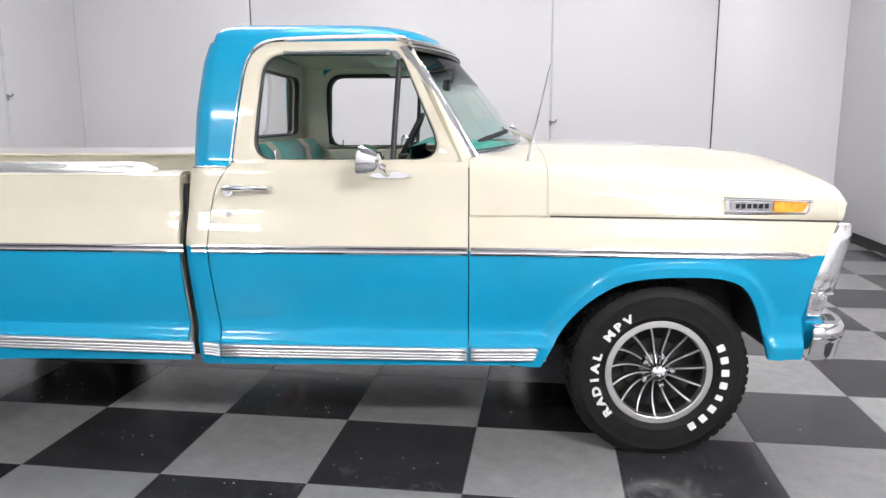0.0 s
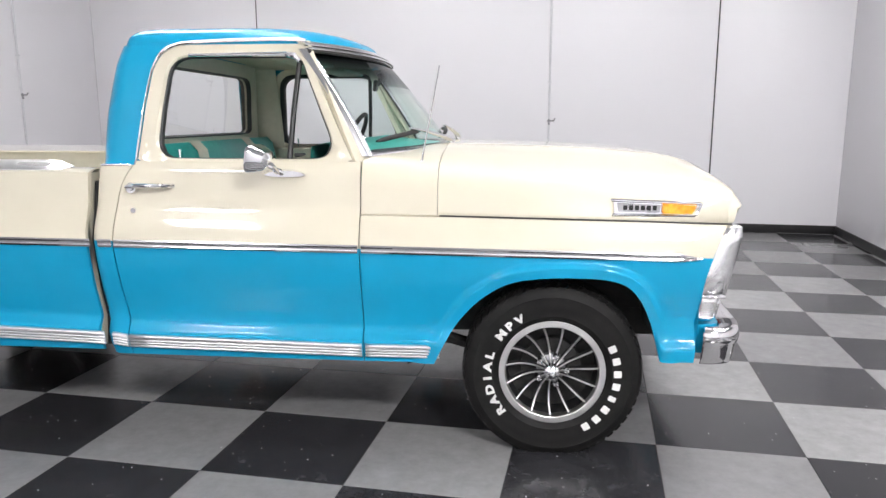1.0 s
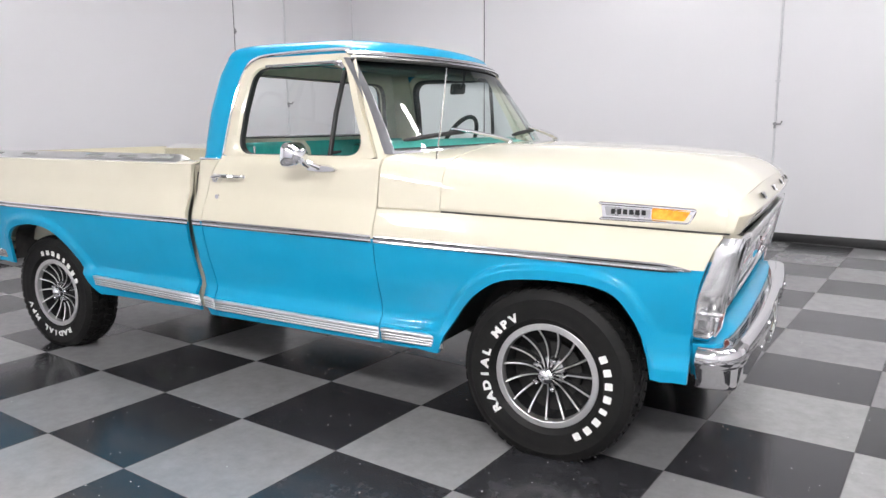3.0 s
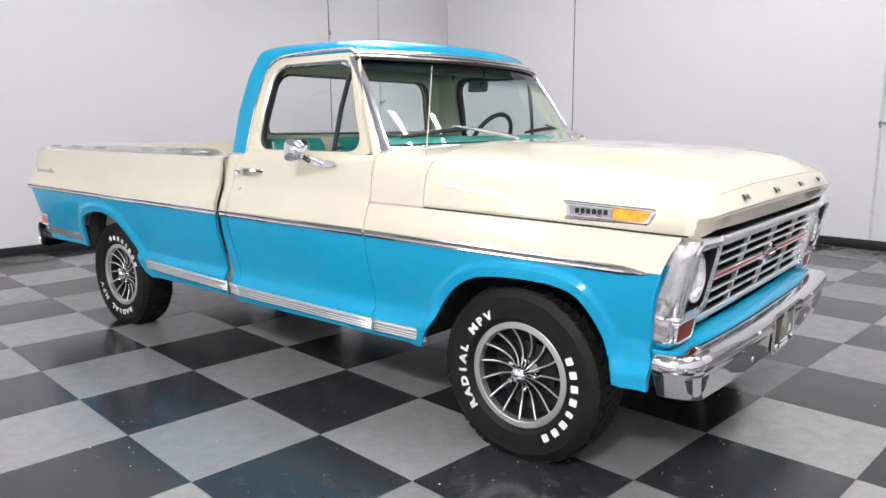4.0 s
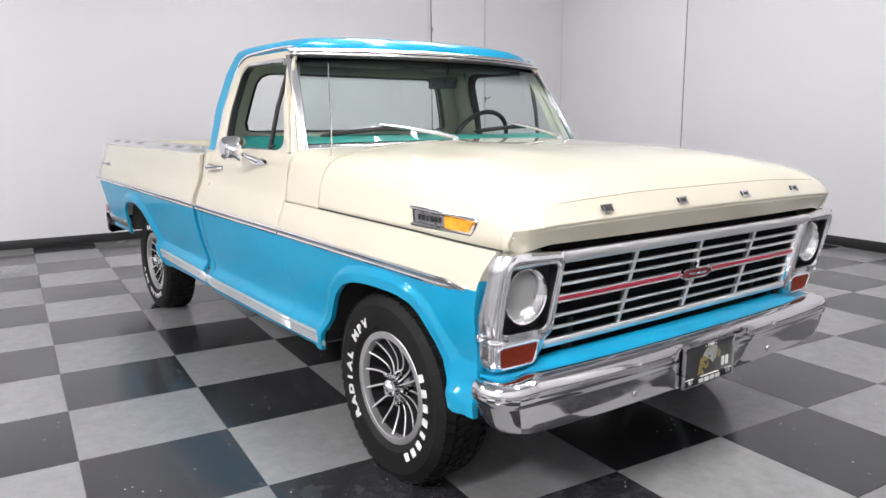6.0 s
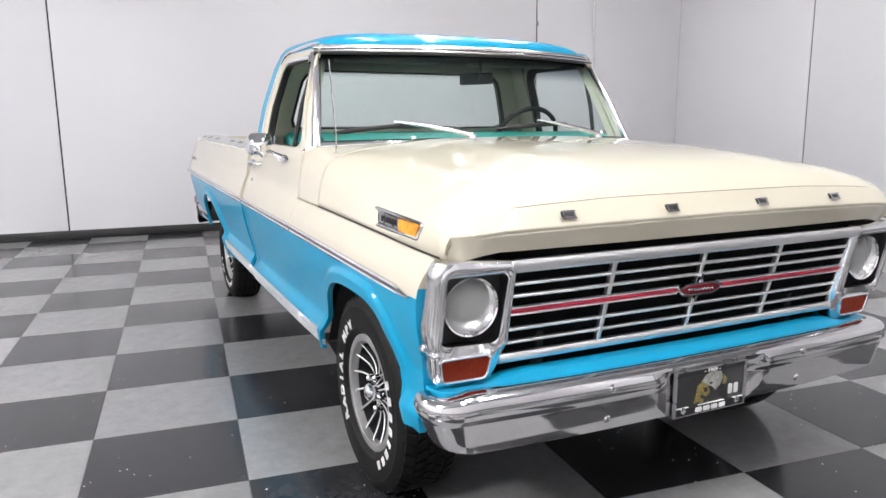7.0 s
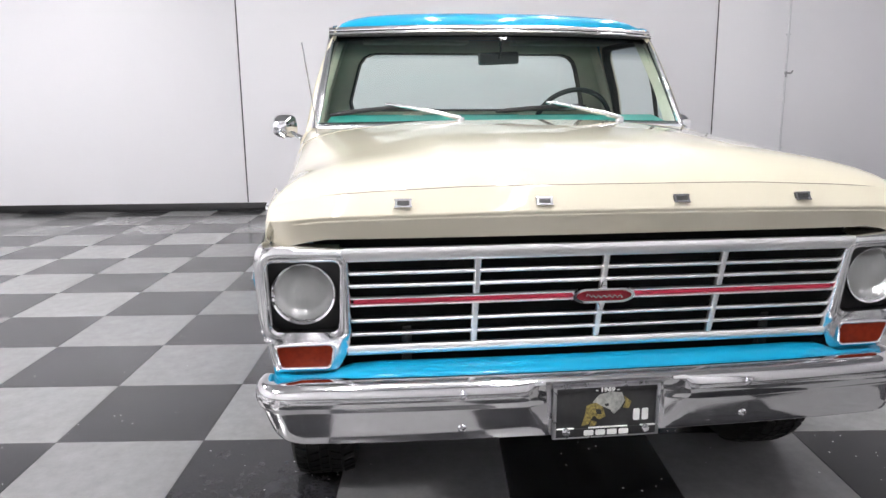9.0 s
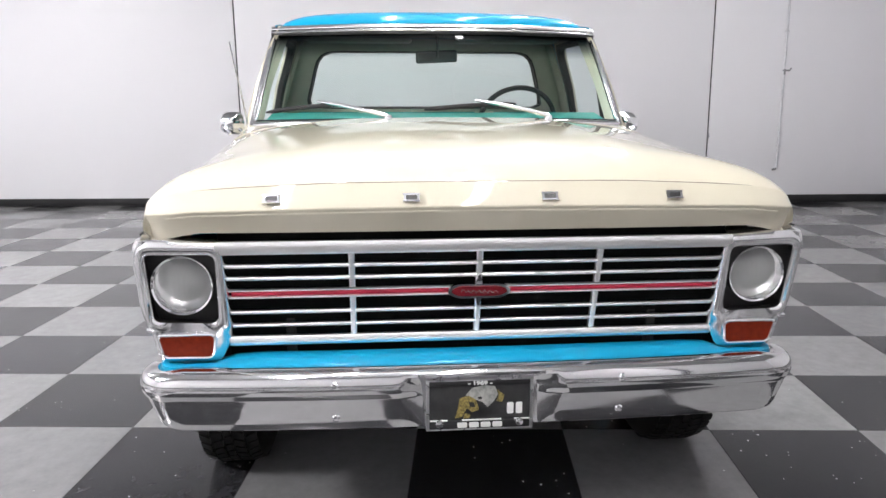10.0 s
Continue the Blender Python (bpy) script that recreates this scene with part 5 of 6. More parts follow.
for y in (0.078, 0.105):
    bm = bmesh.new()
    slab(bm, rounded([(y, 0.445), (y + 0.020, 0.445), (y + 0.020, 0.482), (y, 0.482)], 0.005, 2), lambda u, v, d: (0.7845 + d, u, v), 0.0008)
    part("plate_bar", bm, WHITE, plate)
year = text_mesh("- 1969 -", 0.017, 0.0008)
bm = bmesh.new()
bm.from_mesh(year)
bmesh.ops.transform(bm, matrix=Matrix(((0, 0, 1, 0.7898), (1.35, 0, 0, -0.006), (0, 1, 0, 0.5485), (0, 0, 0, 1))), verts=bm.verts)
part("frame_year", bm, WHITE, plate)
for y in (-0.13, 0.115):
    bm = bmesh.new()
    lathe(bm, [(0.013, 0.0), (0.012, 0.004), (0.0, 0.006)], 12, (0.790, y, 0.420), "x")
    part("plate_screw", bm, CHROME, plate)

# ---------------------------------------------------------------- bright trim along the sides
def belt(side, x0, x1, more=None, point=False):
    bm = bmesh.new()
    xs = [lerp(x0, x1, k / 30) for k in range(31)]
    sec = [(-0.018, 0.0), (-0.0165, 0.007), (-0.010, 0.010), (-0.004, 0.007), (0.004, 0.007), (0.010, 0.011), (0.0165, 0.008), (0.018, 0.0)]
    rows = []
    for k, x in enumerate(xs):
        c = trim_z(x) + (0.0)
        f = 1.0
        if point:
            f = min(1.0, max(0.06, (x1 - x) / 0.10) ** 0.6)
        rows.append([(x, side * (side_y(c + w * f, x) + u + (more(x, c) if more else 0)), c + w * f - (1 - f) * 0.004) for w, u in sec])
    grid(bm, rows, lambda i: 1 if i in (3,) else 0)
    return part("belt_trim", bm, [CHROME, GREYMETAL], truck)


def sill(side, x0, x1, z_of, more=None):
    """Ribbed bright moulding along the sill."""
    bm = bmesh.new()
    h = 0.062
    sec = [(0.0, 0.0), (0.002, 0.010)]
    for k in range(3):
        a = 0.004 + k * 0.0130
        sec += [(a, 0.0122), (a + 0.0022, 0.0134), (a + 0.0050, 0.0134), (a + 0.0074, 0.0122), (a + 0.0084, 0.0100), (a + 0.0122, 0.0100)]
    sec += [(0.0432, 0.0128), (0.0465, 0.0150), (0.0535, 0.0140), (0.0590, 0.0105), (h, 0.0)]
    xs = [lerp(x0, x1, k / 12) for k in range(13)]
    rows = [[(x, side * (side_y(z_of(x) + w, x) + u + (more(x, z_of(x)) if more else 0)), z_of(x) + w) for w, u in sec] for x in xs]
    vs = grid(bm, rows, lambda i: 1 if i >= 2 and (i - 2) % 6 == 4 and i < 20 else 0)
    for e in (0, -1):
        bm.faces.new(vs[e])
    return part("sill_moulding", bm, [RIBS, GREYMETAL], truck, angle=180)


for side in (-1, 1):
    belt(side, -0.795, 0.572, front_taper, True)
    belt(side, -1.852, -0.809)
    belt(side, -1.922, -1.862)
    belt(side, -4.352, -1.955)
    sill(side, -0.793, -0.478, sill_z)
    sill(side, -1.840, -0.810, sill_z)
    sill(side, -1.915, -1.848, sill_z)
    sill(side, -2.81, -1.955, sill_z)

# ---------------------------------------------------------------- cargo bed
def bed_back(z):
    return float(np.interp(z, [0.40, 0.58, 0.68, 0.93, 1.21], [-4.235, -4.256, -4.29, -4.365, -4.335]))


def bed_top(x):
    return float(np.interp(x, [-4.35, -4.1, -1.95], [1.188, 1.194, 1.190]))


bed_low = arch_low(ARCH_R, lambda x: 0.530 if x < -3.6 else 0.405)
BED_X = [-4.33, -4.25, -4.15, -4.0, -3.85, -3.72, -3.65, -3.62] + [lerp(-3.6075, -2.8301, k / 40) for k in range(41)] + [-2.8, -2.7, -2.5, -2.3, -2.1, -2.02, -1.978]
for side in (-1, 1):
    def edge(x, z):
        return -0.02 * max(0.0, (-4.22 - x) / 0.12) ** 2
    bm = bmesh.new()
    rows = []
    n_low, n_high = 11, 16
    for x in BED_X:
        zl, zh = bed_low(x), bed_top(x)
        sp = max(trim_z(x), zl)
        zs = low_rows(x, zl, sp, n_low) + [lerp(sp, zh, k / n_high) for k in range(n_high + 1)]
        row = []
        for z in zs:
            y = side_y(z, x)
            d = near_line(x, z, ARCH_R)
            if d < 0.062:
                y += 0.020 * min(1.0, (0.062 - d) / 0.022)
            xx = x
            if x < -4.1:
                f = (-4.1 - x) / 0.23
                xx = lerp(x, lerp(-4.1, bed_back(z), f), 1.0)
                y -= 0.018 * f ** 4
            row.append((xx, side * y, z))
        x2 = row[-1][0]
        t0 = bed_top(x)
        row += [(x2, side * 0.948, t0 + 0.009), (x2, side * 0.925, t0 + 0.013), (x2, side * 0.86, t0 + 0.013), (x2, side * 0.855, t0)]
        rows.append(row)
    shell(bm, rows, lambda p: Vector((p.x, p.y - side * 0.02, p.z - 0.004)), lambda i, j: 1 if j < n_low else 0)
    bedside = part("bed_side", bm, [CREAM, BLUE], truck, angle=40)
    bm = bmesh.new()
    rows = [[(x, side * y, z) for y, z in ((0.862, 1.20), (0.835, 1.12), (0.82, 0.9), (0.82, 0.66))] for x in (-4.28, -3.5, -2.7, -1.965)]
    shell(bm, rows, lambda p: Vector((p.x, p.y + side * 0.02, p.z)))
    part("bed_inner_wall", bm, INNER, truck)
    bm = bmesh.new()
    pts = [(-3.82, 0.66), (-3.75, 0.86), (-3.55, 0.93), (-3.15, 0.93), (-2.93, 0.86), (-2.86, 0.66)]
    grid(bm, [[(x, side * 0.82, z) for x, z in pts], [(x, side * 0.63, z) for x, z in pts], [(x, side * 0.62, 0.66) for x, z in pts]])
    part("wheel_tub", bm, INNER, truck)
    bm = bmesh.new()
    grid(bm, [[(x, side * y, z + 0.025) for y in (0.965, 0.80, 0.62)] for x, z in ARCH_R[::4]])
    part("rear_wheel_house", bm, UNDER, truck)
    # bright rail cap; grey plates give the dark shade of its stake pockets
    bm = bmesh.new()
    rows = []
    for x, up in ((-4.22, 0.25), (-4.17, 0.95), (-4.10, 1.0), (-3.1, 1.0), (-2.6, 1.0), (-2.22, 1.0), (-2.17, 0.92), (-2.11, 0.25)):
        t0 = bed_top(x)
        rows.append([(x, side * y, t0 + (z if z < 0.009 else 0.009 + (z - 0.009) * up)) for y, z in ((0.958, 0.003), (0.9575, 0.009), (0.945, 0.017), (0.883, 0.042), (0.868, 0.046), (0.855, 0.046), (0.850, 0.006))])
    shell(bm, rows, lambda p: Vector((p.x, p.y, p.z - 0.003)))
    cap = part("rail_cap", bm, CAPMETAL, truck, "bright metal cap on the bed rail")
    for x in (-2.26, -2.545, -2.83, -3.45, -3.80, -4.12):
        bm = bmesh.new()
        slab(bm, rounded([(x - 0.075, 0.900), (x + 0.075, 0.900), (x + 0.075, 0.926), (x - 0.075, 0.926)], 0.006, 3), lambda u, v, d: (u, side * v, bed_top(u) + 0.017 + (0.945 - v) * 0.403 - 0.002 + d), 0.003)
        part("stake_pocket", bm, DARKGREY, cap)
    # lower rear trim, marker and script
    bm = bmesh.new()
    rows = [[(lerp(-4.245, -3.64, k / 6), side * (side_y(z) + u), z + lerp(0.02, 0.0, k / 6)) for z, u in ((0.552, 0.0), (0.554, 0.010), (0.575, 0.013), (0.606, 0.010), (0.610, 0.0))] for k in range(7)]
    grid(bm, rows)
    part("lower_trim", bm, SATIN, truck)
    bm = bmesh.new()
    slab(bm, rounded([(-4.235, 0.640), (-4.135, 0.637), (-4.135, 0.715), (-4.235, 0.718)], 0.006, 3), lambda u, v, d: (u, side * (1.002 + d), v), 0.012)
    mk = part("rear_marker", bm, CHROME, truck, "chrome rear marker with a red lens")
    bm = bmesh.new()
    slab(bm, rounded([(-4.215, 0.652), (-4.155, 0.650), (-4.155, 0.703), (-4.215, 0.705)], 0.004, 3), lambda u, v, d: (u, side * (1.0145 + d), v), 0.005)
    part("marker_lens", bm, PALE_RED, mk)
    bm = bmesh.new()
    tube(bm, [(-4.235 + 0.255 * k / 16, side * (1.0065 + 0.004), 1.038 + (0.010 if k % 2 else -0.010) + (0.014 if k in (1, 13) else 0)) for k in range(17)], 0.0042, 6)
    part("side_script", bm, SATIN, truck, "small chrome script badge")

bm = bmesh.new()
rows = [[(-1.984, y, z) for y in (-0.945, -0.4, 0, 0.4, 0.945)] for z in (0.42, 0.9, 1.17, 1.186)]
shell(bm, rows, lambda p: Vector((p.x - 0.025, p.y, p.z)))
part("bed_front", bm, CREAM, truck)
# dark sheet in the slot between cab and bed, standing in for its shade
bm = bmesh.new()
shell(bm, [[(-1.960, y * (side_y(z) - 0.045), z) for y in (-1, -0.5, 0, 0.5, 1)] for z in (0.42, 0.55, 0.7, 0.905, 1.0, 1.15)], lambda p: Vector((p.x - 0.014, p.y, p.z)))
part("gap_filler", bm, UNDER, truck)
bm = bmesh.new()
for k in range(9):
    y = -0.80 + k * 0.178
    box(bm, (-4.26, y, 0.648), (-1.99, y + 0.168, 0.664), 0.003)
box(bm, (-4.26, -0.82, 0.630), (-1.99, 0.82, 0.645))
part("bed_floor", bm, INNER, truck)
bm = bmesh.new()
rows = [[(bed_back(z) + 0.03 - 0.01 * (1 if abs(y) < 0.8 else 0), y, z) for y in (-0.86, -0.5, 0, 0.5, 0.86)] for z in (0.60, 0.75, 0.93, 1.1, 1.215)]
shell(bm, rows, lambda p: Vector((p.x + 0.04, p.y, p.z)))
part("tailgate", bm, CREAM, truck)
bm = bmesh.new()
rows = []
for y in [-0.98, -0.95, -0.8, -0.4, 0.0, 0.4, 0.8, 0.95, 0.98]:
    back = -4.50 + 0.10 * max(0.0, (abs(y) - 0.8) / 0.18) ** 2
    rows.append([(back + 0.13, y, 0.64), (back + 0.02, y, 0.635), (back, y, 0.60), (back, y, 0.51), (back + 0.03, y, 0.468), (back + 0.15, y, 0.46)])
shell(bm, rows, lambda p: Vector((p.x + 0.006, p.y * 0.99, p.z)))
part("rear_bumper", bm, metal("dark chrome", (0.25, 0.25, 0.26), 0.15), truck, "dark chrome rear bumper", angle=45)

# ---------------------------------------------------------------- wheels
TYRE_R, AXLE_Z = 0.384, 0.360


def settle(bm):
    """The weight flattens the tyre where it stands."""
    for v in bm.verts:
        if v.co.z < -AXLE_Z:
            v.co.y *= 1 + 1.2 * (-AXLE_Z - v.co.z)
            v.co.z = -AXLE_Z + (v.co.z + AXLE_Z) * 0.02


def build_wheel():
    """Wheel on the right side, its outer face towards -y."""
    bm = bmesh.new()
    prof = [(0.190, 0.10), (0.209, 0.098), (0.219, 0.094), (0.219, 0.088), (0.203, 0.07), (0.198, 0.0), (0.198, -0.060), (0.209, -0.074), (0.217, -0.088), (0.2255, -0.093), (0.2260, -0.0985), (0.2240, -0.1000), (0.2015, -0.1004), (0.1990, -0.0988), (0.1970, -0.090), (0.194, -0.070), (0.190, 0.0), (0.190, 0.10)]
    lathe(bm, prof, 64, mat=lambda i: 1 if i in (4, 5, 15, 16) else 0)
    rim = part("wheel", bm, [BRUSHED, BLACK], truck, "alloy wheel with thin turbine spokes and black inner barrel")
    bm = bmesh.new()
    tyre = [(0.214, 0.086), (0.237, 0.102), (0.28, 0.118), (0.325, 0.119), (0.354, 0.108), (0.370, 0.096), (0.374, 0.05), (0.375, 0.0), (0.374, -0.05), (0.370, -0.096), (0.362, -0.103), (0.350, -0.1105), (0.338, -0.1150), (0.333, -0.1185), (0.327, -0.1170), (0.305, -0.1185), (0.28, -0.1175), (0.256, -0.1130), (0.250, -0.1140), (0.245, -0.1100), (0.236, -0.1030), (0.219, -0.088), (0.214, -0.080)]
    lathe(bm, tyre, 72)
    settle(bm)
    part("tyre", bm, RUBBER, rim, "black all-terrain tyre with raised white lettering")
    # tread blocks and shoulder lugs
    bm = bmesh.new()
    n = 52
    for k in range(n):
        for row, (y0, y1) in enumerate(((-0.102, -0.064), (-0.056, -0.020), (-0.013, 0.013), (0.020, 0.056), (0.064, 0.102))):
            q = 2 * math.pi * (k + (0.5 if row % 2 else 0) + (0.12 if row in (0, 4) else 0)) / n
            w = math.pi / n * (0.70 if row in (0, 4) else 0.80)
            skew = 0.018 * (1 if row in (1, 4) else -1 if row in (0, 3) else 0.5)
            low, high = 0.367, TYRE_R
            vs = []
            for r in (low, high):
                for dy, dq in ((y0, -w - skew), (y1, -w + skew), (y1, w + skew), (y0, w - skew)):
                    drop = 0.010 if abs(dy) > 0.09 and r == high else 0.0
                    vs.append(bm.verts.new(((r - drop) * math.cos(q + dq), dy, (r - drop) * math.sin(q + dq))))
            for f in ((4, 5, 6, 7), (0, 1, 5, 4), (1, 2, 6, 5), (2, 3, 7, 6), (3, 0, 4, 7)):
                bm.faces.new([vs[i] for i in f])
    settle(bm)
    tagged(part("tread", bm, RUBBER, rim, smooth=False), kind="stuff")
    # spokes
    count = 15
    bm = bmesh.new()
    rows = []
    for k in range(9):
        f = k / 8
        r = lerp(0.026, 0.201, f)
        q = 0.10 * f * f
        y = lerp(-0.076, -0.086, f) + 0.034 * math.sin(math.pi * f ** 0.8)
        w = lerp(0.0030, 0.0046, f)
        c, s = math.cos(q), math.sin(q)
        rad, tan = Vector((c, 0, s)), Vector((-s, 0, c))
        p = rad * r + Vector((0, y, 0))
        rows.append([p - tan * w + Vector((0, 0.030, 0)), p - tan * w * 1.1, p - tan * w * 0.5 + Vector((0, -0.003, 0)), p + tan * w * 0.5 + Vector((0, -0.003, 0)), p + tan * w * 1.1, p + tan * w + Vector((0, 0.030, 0))])
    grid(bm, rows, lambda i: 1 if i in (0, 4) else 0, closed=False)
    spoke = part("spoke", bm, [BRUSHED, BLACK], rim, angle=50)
    for k in range(1, count):
        again(spoke, rim, pose(0, 0, 0, 0, 360 * k / count, 0))
    bm = bmesh.new()
    lathe(bm, [(0.0, 0.02), (0.189, 0.02), (0.192, 0.03)], 40)
    lathe(bm, [(0.130, 0.012), (0.128, -0.008), (0.050, -0.012), (0.0, -0.012)], 32, mat=0)
    part("brake_drum", bm, UNDER, rim)
    bm = bmesh.new()
    lathe(bm, [(0.064, -0.010), (0.062, -0.034), (0.036, -0.046), (0.0, -0.048)], 32)
    part("hub", bm, GREYMETAL, rim)
    bm = bmesh.new()
    lathe(bm, [(0.036, -0.040), (0.036, -0.090), (0.032, -0.102), (0.022, -0.110), (0.010, -0.114), (0.0, -0.115)], 24)
    part("hub_cap", bm, CHROME, rim, "small chrome hub cap")
    bm = bmesh.new()
    lathe(bm, [(0.0135, -0.030), (0.0135, -0.070), (0.011, -0.082), (0.006, -0.087), (0.0, -0.088)], 10, (0.064, 0, 0))
    nut = part("lug_nut", bm, CHROME, rim)
    for k in range(1, 5):
        again(nut, rim, pose(0, 0, 0, 0, 72 * k, 0))
    # white lettering: a readable word, and plain blocks where the maker's mark stands
    letters = "RADIAL MPV"
    r0 = 0.272

    def place(q, r=r0):
        t, rad = Vector((math.sin(q), 0, -math.cos(q))), Vector((math.cos(q), 0, math.sin(q)))
        m = Matrix.Identity(4)
        m.col[0][:3], m.col[1][:3], m.col[2][:3] = t, rad, (0, -1, 0)
        m.translation = rad * r + Vector((0, -0.1168, 0))
        return m
    for k, ch in enumerate(letters):
        if ch == " ":
            continue
        me = text_mesh(ch, 0.046, 0.0022)
        me.transform(place(radians(218 - k * 10.8)) @ Matrix.Diagonal((1.25, 1.0, 1.0, 1.0)))
        me.materials.append(WHITE)
        new("sidewall_letter", me).parent = rim
    for k in range(8):
        m = place(radians(25 - k * 11.8))
        w = 0.015 if k != 4 else 0.011
        bm = bmesh.new()
        slab(bm, rounded([(-w, -0.016), (w, -0.016), (w, 0.016), (-w, 0.016)], 0.005, 3), lambda u, v, d: m @ Vector((u, v, d)), 0.0022)
        part("sidewall_mark", bm, WHITE, rim, smooth=False)
    return rim


def wheel_pose(x, y, left):
    w = pose(*TRUCK_AT, 0, 0, TRUCK_YAW) @ pose(x, y, AXLE_Z + 0.0015, 0, 0, 180 if left else 0)
    return truck.matrix_basis.inverted() @ w


def same_wheel(first, m, spin):
    """A further wheel on the same meshes, turned on its axle; the tyre stays flat below."""
    rim = again(first, truck, m, "wheel")
    tagged(rim, first["label"])
    for child in list(first.children):
        kind = child.name.split(".")[0]
        turn = Matrix.Identity(4) if kind in ("tyre", "tread") else pose(0, 0, 0, 0, spin, 0)
        o = again(child, rim, turn @ child.matrix_basis, kind)
        for key in ("label", "kind"):
            if key in child:
                o[key] = child[key]


wheel = build_wheel()
wheel.matrix_basis = wheel_pose(0.0, -0.858, False)
same_wheel(wheel, wheel_pose(0.0, 0.858, True), 40)
REAR = Matrix.Diagonal((0.96, 0.90, 0.96, 1.0))
same_wheel(wheel, pose(0, 0, -0.0144) @ wheel_pose(-3.352, -0.796, False) @ REAR, -81)
same_wheel(wheel, pose(0, 0, -0.0144) @ wheel_pose(-3.352, 0.796, True) @ REAR, 70)

# ---------------------------------------------------------------- underside
bm = bmesh.new()
for side in (-1, 1):
    box(bm, (-4.25, side * 0.39, 0.40), (0.62, side * 0.45, 0.53), 0.006)
for x in (-3.9, -2.4, -1.3, 0.3):
    box(bm, (x - 0.05, -0.45, 0.42), (x + 0.05, 0.45, 0.50), 0.006)
box(bm, (-1.90, -0.90, 0.455), (-0.76, 0.90, 0.48), 0.004)
part("chassis", bm, UNDER, truck)
bm = bmesh.new()
tube(bm, [(-3.344, -0.72, 0.352), (-3.344, 0.72, 0.352)], 0.045, 14)
lathe(bm, [(0.0, -0.11), (0.08, -0.09), (0.13, -0.03), (0.13, 0.04), (0.07, 0.10), (0.0, 0.11)], 20, (-3.344, 0.0, 0.352), "y")
tube(bm, [(-3.30, 0, 0.36), (-1.5, 0, 0.43)], 0.035, 12)
part("rear_axle", bm, UNDER, truck)
bm = bmesh.new()
for side in (-1, 1):
    tube(bm, [(0.0, side * 0.74, 0.352), (0.0, side * 0.45, 0.31), (0.0, 0.0, 0.33)], [0.04, 0.045, 0.05], 12)
    tube(bm, [(-0.7, side * 0.5, 0.42), (0.0, side * 0.72, 0.30)], 0.028, 10)
    tube(bm, [(0.0, side * 0.60, 0.32), (0.0, side * 0.58, 0.72)], 0.06, 14)
box(bm, (-0.55, -0.20, 0.30), (0.15, 0.20, 0.62), 0.03)
part("front_suspension", bm, UNDER, truck)
bm = bmesh.new()
for side in (-1, 1):
    for k in range(4):
        h = 0.62 - 0.15 * k
        tube(bm, [(-3.344 + h * s, side * 0.52, 0.30 + 0.012 * (3 - k) * -1 + 0.10 * s * s * (h / 0.62) ** 2) for s in (-1, -0.6, -0.2, 0.2, 0.6, 1)], 0.028, 6, squash=0.25)
part("leaf_springs", bm, UNDER, truck)
bm = bmesh.new()
tube(bm, [(-0.5, -0.36, 0.36), (-1.6, -0.33, 0.37), (-2.3, -0.33, 0.37)], 0.027, 12)
tube(bm, [(-2.3, -0.33, 0.37), (-2.36, -0.33, 0.37), (-2.75, -0.33, 0.37), (-2.8, -0.33, 0.37)], [0.03, 0.075, 0.075, 0.03], 14)
tube(bm, [(-2.8, -0.33, 0.37), (-2.95, -0.55, 0.40), (-3.02, -0.80, 0.38)], 0.027, 12)
part("exhaust", bm, GREYMETAL, truck)

# ---------------------------------------------------------------- cab inside
bm = bmesh.new()
rows = []
for y in (-0.80, -0.78, -0.45, 0.0, 0.45, 0.78, 0.80):
    e = 0.02 if abs(y) > 0.79 else 0.0
    rows.append([(-1.845 + e, y, 0.80), (-1.845 + e, y, 1.25 - e), (-1.82 + e * 0.5, y, 1.295 - e), (-1.77, y, 1.30 - e), (-1.735 - e, y, 1.26 - e), (-1.68 - e, y, 0.98), (-1.66 - e, y, 0.86), (-1.28 - e, y, 0.90 - e), (-1.22 - e, y, 0.87 - e), (-1.22 - e, y, 0.72), (-1.84, y, 0.70)])
vs = grid(bm, rows, closed=True)
for e in (0, -1):
    bm.faces.new(vs[e])
seat = part("bench_seat", bm, TEAL, truck, "turquoise vinyl bench seat with pale stripes", angle=50)
for a, b in ((-0.42, -0.30), (0.30, 0.42)):
    bm = bmesh.new()
    rows = [[(-1.826, y, 1.300), (-1.77, y, 1.3055), (-1.729, y, 1.262), (-1.673, y, 0.981), (-1.655, y, 0.866), (-1.28, y, 0.906)] for y in (a, lerp(a, b, 0.5), b)]
    shell(bm, rows, lambda p: Vector((p.x, p.y, p.z - 0.004)))
    part("seat_stripe", bm, PALE, seat)
bm = bmesh.new()
rows = []
for k in range(17):
    u = -0.96 + 1.92 * k / 16
    s = shield(u, 0.0)
    y = s.y
    rows.append([(s.x + 0.01, y, s.z - 0.018), (s.x - 0.05, y, s.z + 0.002), (-0.98, y * 0.97, 1.312), (-1.045, y * 0.97, 1.296), (-1.055, y * 0.97, 1.21), (-1.03, y * 0.97, 1.17), (-1.02, y * 0.97, 0.98)])
grid(bm, rows)
dash = part("dashboard", bm, DASH, truck, "turquoise padded dashboard", angle=50)
bm = bmesh.new()
box(bm, (-1.064, 0.22, 1.06), (-1.035, 0.74, 1.18), 0.01)
part("instrument_panel", bm, BLACK, dash)
bm = bmesh.new()
for y in (-0.28, 0.05):
    box(bm, (-0.66, y - 0.06, 1.262), (-0.61, y + 0.06, 1.276), 0.004)
part("demister_vent", bm, BLACK, dash)
swp = pose(-1.145, 0.45, 1.255, 0, -64, 0)
bm = bmesh.new()
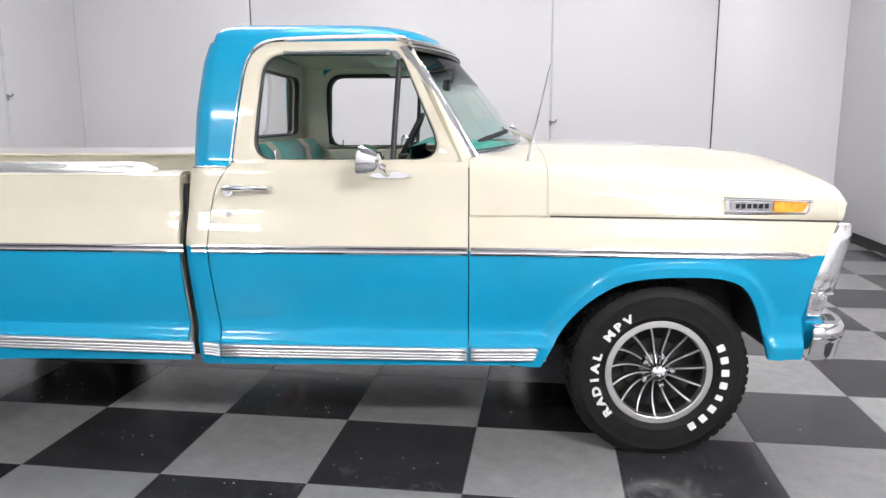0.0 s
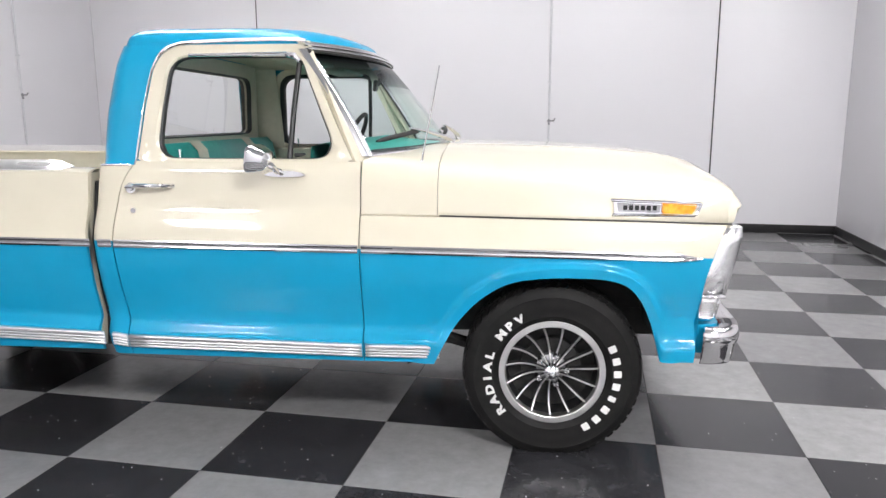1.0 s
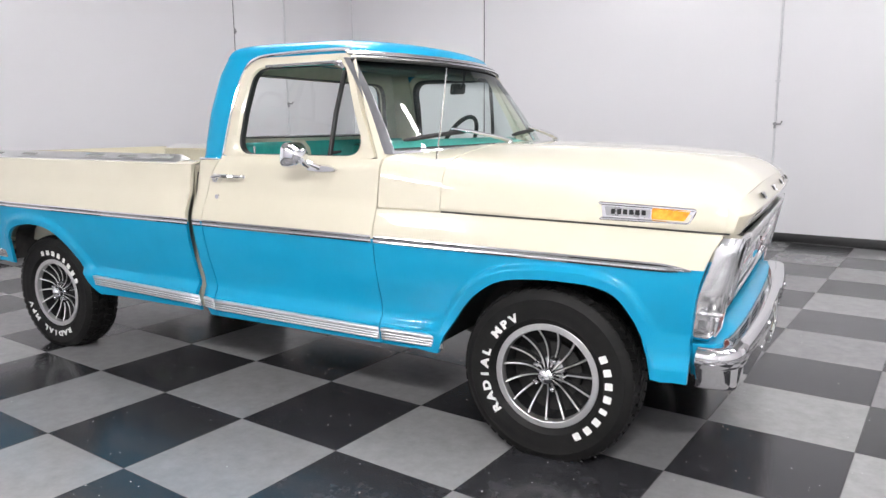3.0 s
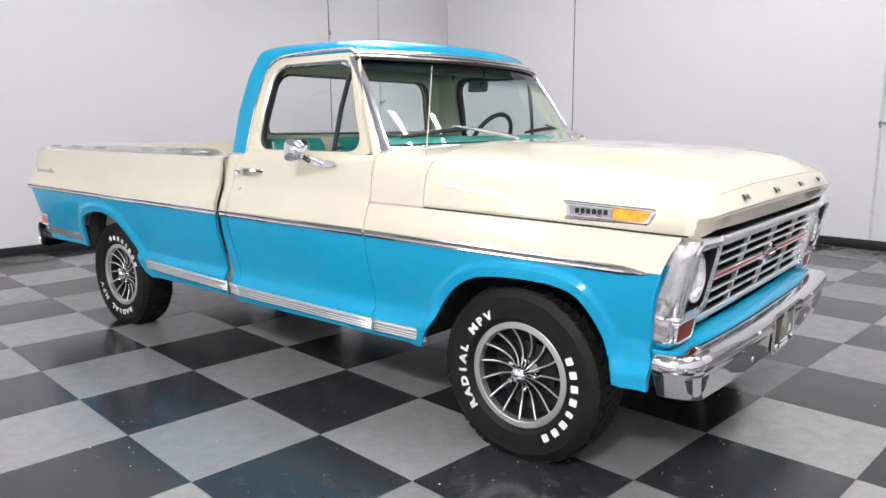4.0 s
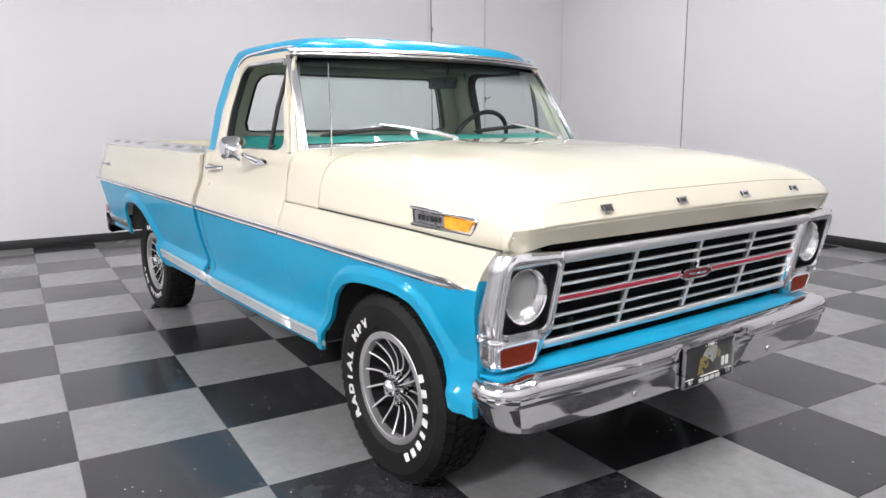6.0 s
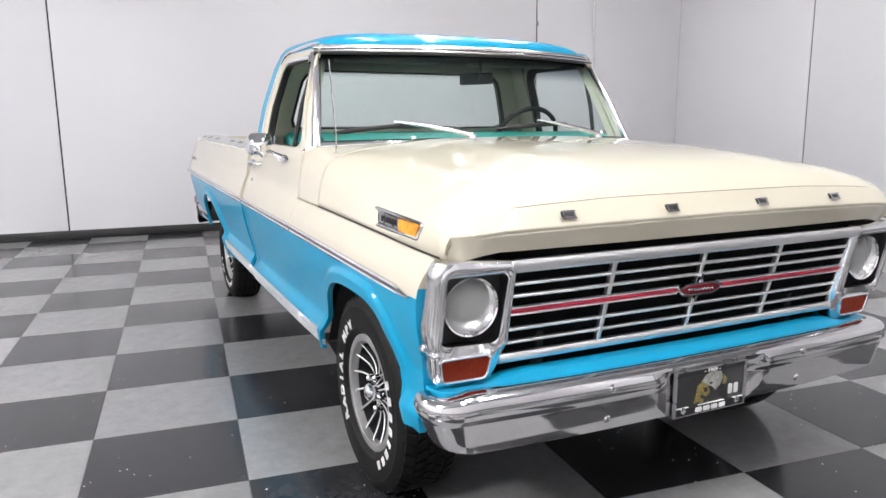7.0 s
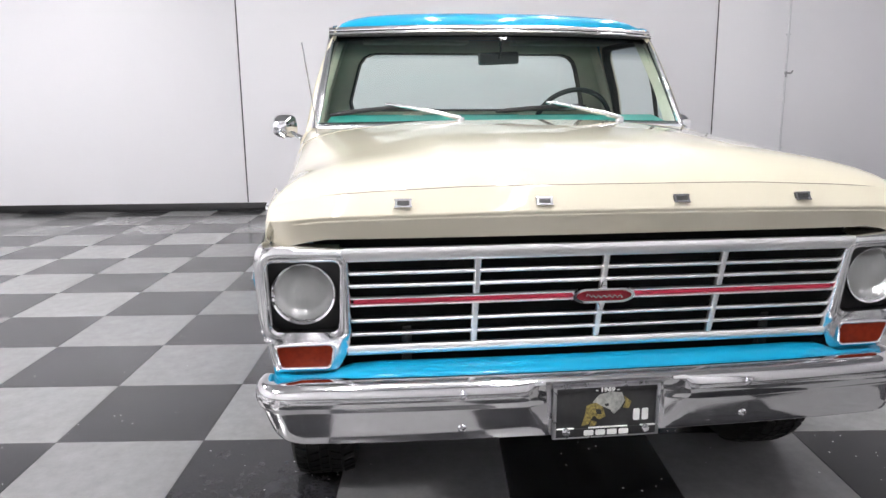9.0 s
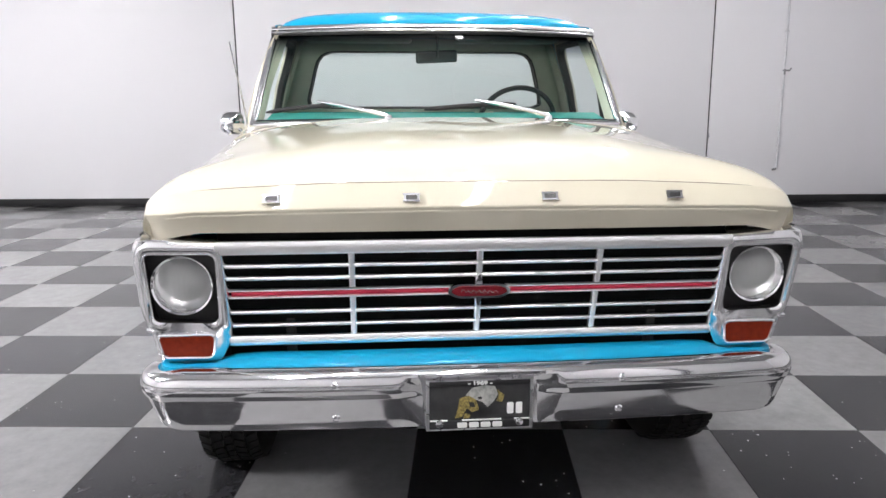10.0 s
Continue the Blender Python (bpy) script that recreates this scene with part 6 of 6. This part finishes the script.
tube(bm, [(0.205 * math.cos(2 * math.pi * k / 40), 0.205 * math.sin(2 * math.pi * k / 40), 0) for k in range(41)], 0.0135, 10, caps=False)
for q in (0.15, math.pi - 0.15):
    tube(bm, [(0.0, 0.0, -0.03), (0.0, 0.10 * math.cos(q), -0.025), (0.0, 0.2 * math.cos(q), 0.0)], 0.012, 8)
lathe(bm, [(0.0, 0.004), (0.035, 0.0), (0.045, -0.02), (0.045, -0.05)], 20, (0, 0, -0.01), "z")
wheel_part = part("steering_wheel", bm, BLACK, truck, "black thin-rimmed steering wheel", m=swp)
bm = bmesh.new()
tube(bm, [swp @ Vector((0, 0, -0.05)), swp @ Vector((0, 0, -0.35))], 0.032, 12)
part("steering_column", bm, BLACK, truck)
bm = bmesh.new()
box(bm, (-0.012, -0.105, -0.030), (0.010, 0.105, 0.030), 0.012, segments=3)
tube(bm, [(0.012, 0.0, 0.0), (0.03, 0.0, 0.04), (0.03, 0.0, 0.10)], [0.007, 0.005, 0.008], 8)
part("interior_mirror", bm, BLACK, truck, "black interior mirror", m=pose(-0.905, -0.005, 1.587, 3, 6, 8))
for side in (-1, 1):
    bm = bmesh.new()
    box(bm, (-1.26, side * 0.12, 1.672), (-1.10, side * 0.66, 1.690), 0.008, segments=3)
    part("sun_visor", bm, PALE, truck)

# ---------------------------------------------------------------- wipers and aerial
for y0, y1, b0, b1 in ((-0.255, -0.575, -0.83, -0.46), (0.475, 0.145, -0.09, 0.34)):
    bm = bmesh.new()
    xa = -0.50 - 0.09 * y0 * y0

    def lay(y, v, up):
        s = shield(max(-1, min(1, y / lerp(0.890, 0.806, v))), v)
        return s + Vector((up, 0, up * 0.75))
    px = Vector((-0.475 - 0.10 * y0 * y0, y0, 1.293))
    tube(bm, [px + Vector((0, 0, -0.02)), px + Vector((0, 0, 0.02))], [0.022, 0.016], 12)
    tip = lay(y1, 0.17, 0.026)
    tube(bm, [px + Vector((0.0, 0, 0.016)), px.lerp(tip, 0.25) + Vector((0.012, 0, 0.016)), px.lerp(tip, 0.7) + Vector((0.006, 0, 0.01)), tip], [0.018, 0.017, 0.014, 0.010], 10, squash=0.6)
    wiper = part("wiper_arm", bm, SATIN, truck, "bright wiper arm")
    bm = bmesh.new()
    mid_y = y1
    pts = [lay(lerp(b0, b1, k / 8), lerp(0.09, 0.155, k / 8), 0.014 + 0.006 * math.sin(math.pi * k / 8)) for k in range(9)]
    tube(bm, pts, [0.005] + [0.0105] * 7 + [0.005], 8)
    part("wiper_blade", bm, BLACK, wiper)
bm = bmesh.new()
lathe(bm, [(0.026, -0.004), (0.024, 0.006), (0.013, 0.016), (0.010, 0.034), (0.0, 0.036)], 18, (-0.560, -0.882, 1.206), "z")
aerial = part("aerial_base", bm, CHROME, truck, "chrome aerial base")
bm = bmesh.new()
tube(bm, [(-0.560, -0.882, 1.235), (-0.535, -0.895, 1.36), (-0.505, -0.915, 1.50), (-0.480, -0.932, 1.625)], [0.0042, 0.0036, 0.003, 0.0026], 8)
part("aerial_rod", bm, CHROME, aerial)

# ---------------------------------------------------------------- floor: slab and tiles
bm = bmesh.new()
box(bm, (WEST - 0.16, SOUTH - 0.16, -0.12), (BAY_EAST + 0.16, NORTH + 0.16, -0.0016))
floor = tagged(part("floor", bm, GAP, smooth=False), "polished checkered floor of light and dark grey square tiles", "floor", kind="structure")


def tile_mesh(bm, x0, y0, mat=0):
    g, h, e = 0.0010, -0.0014, 0.0016
    lo, hi = g, TILE - g
    a = [bm.verts.new((x0 + u, y0 + v, h)) for u, v in ((lo, lo), (hi, lo), (hi, hi), (lo, hi))]
    b = [bm.verts.new((x0 + u, y0 + v, 0.0)) for u, v in ((lo + e, lo + e), (hi - e, lo + e), (hi - e, hi - e), (lo + e, hi - e))]
    bm.faces.new(b).material_index = mat
    for i in range(4):
        bm.faces.new((a[i], a[(i + 1) % 4], b[(i + 1) % 4], b[i])).material_index = mat


made = []
for mat in (LIGHT_TILE, DARK_TILE):
    bm = bmesh.new()
    tile_mesh(bm, 0, 0)
    made.append(finish("tile", bm, mat, smooth=False))
rest = bmesh.new()
for i in range(-10, 11):
    for j in range(-11, 12):
        if i >= 7 and j >= 7:
            continue
        if j >= -5 and i < 7:
            o = new("tile", made[(i + j) % 2])
            o.parent, o.location = floor, (i * TILE, j * TILE, 0)
        else:
            tile_mesh(rest, i * TILE, j * TILE, (i + j) % 2)
tagged(part("tiles_behind", rest, [LIGHT_TILE, DARK_TILE], floor, smooth=False), kind="stuff")
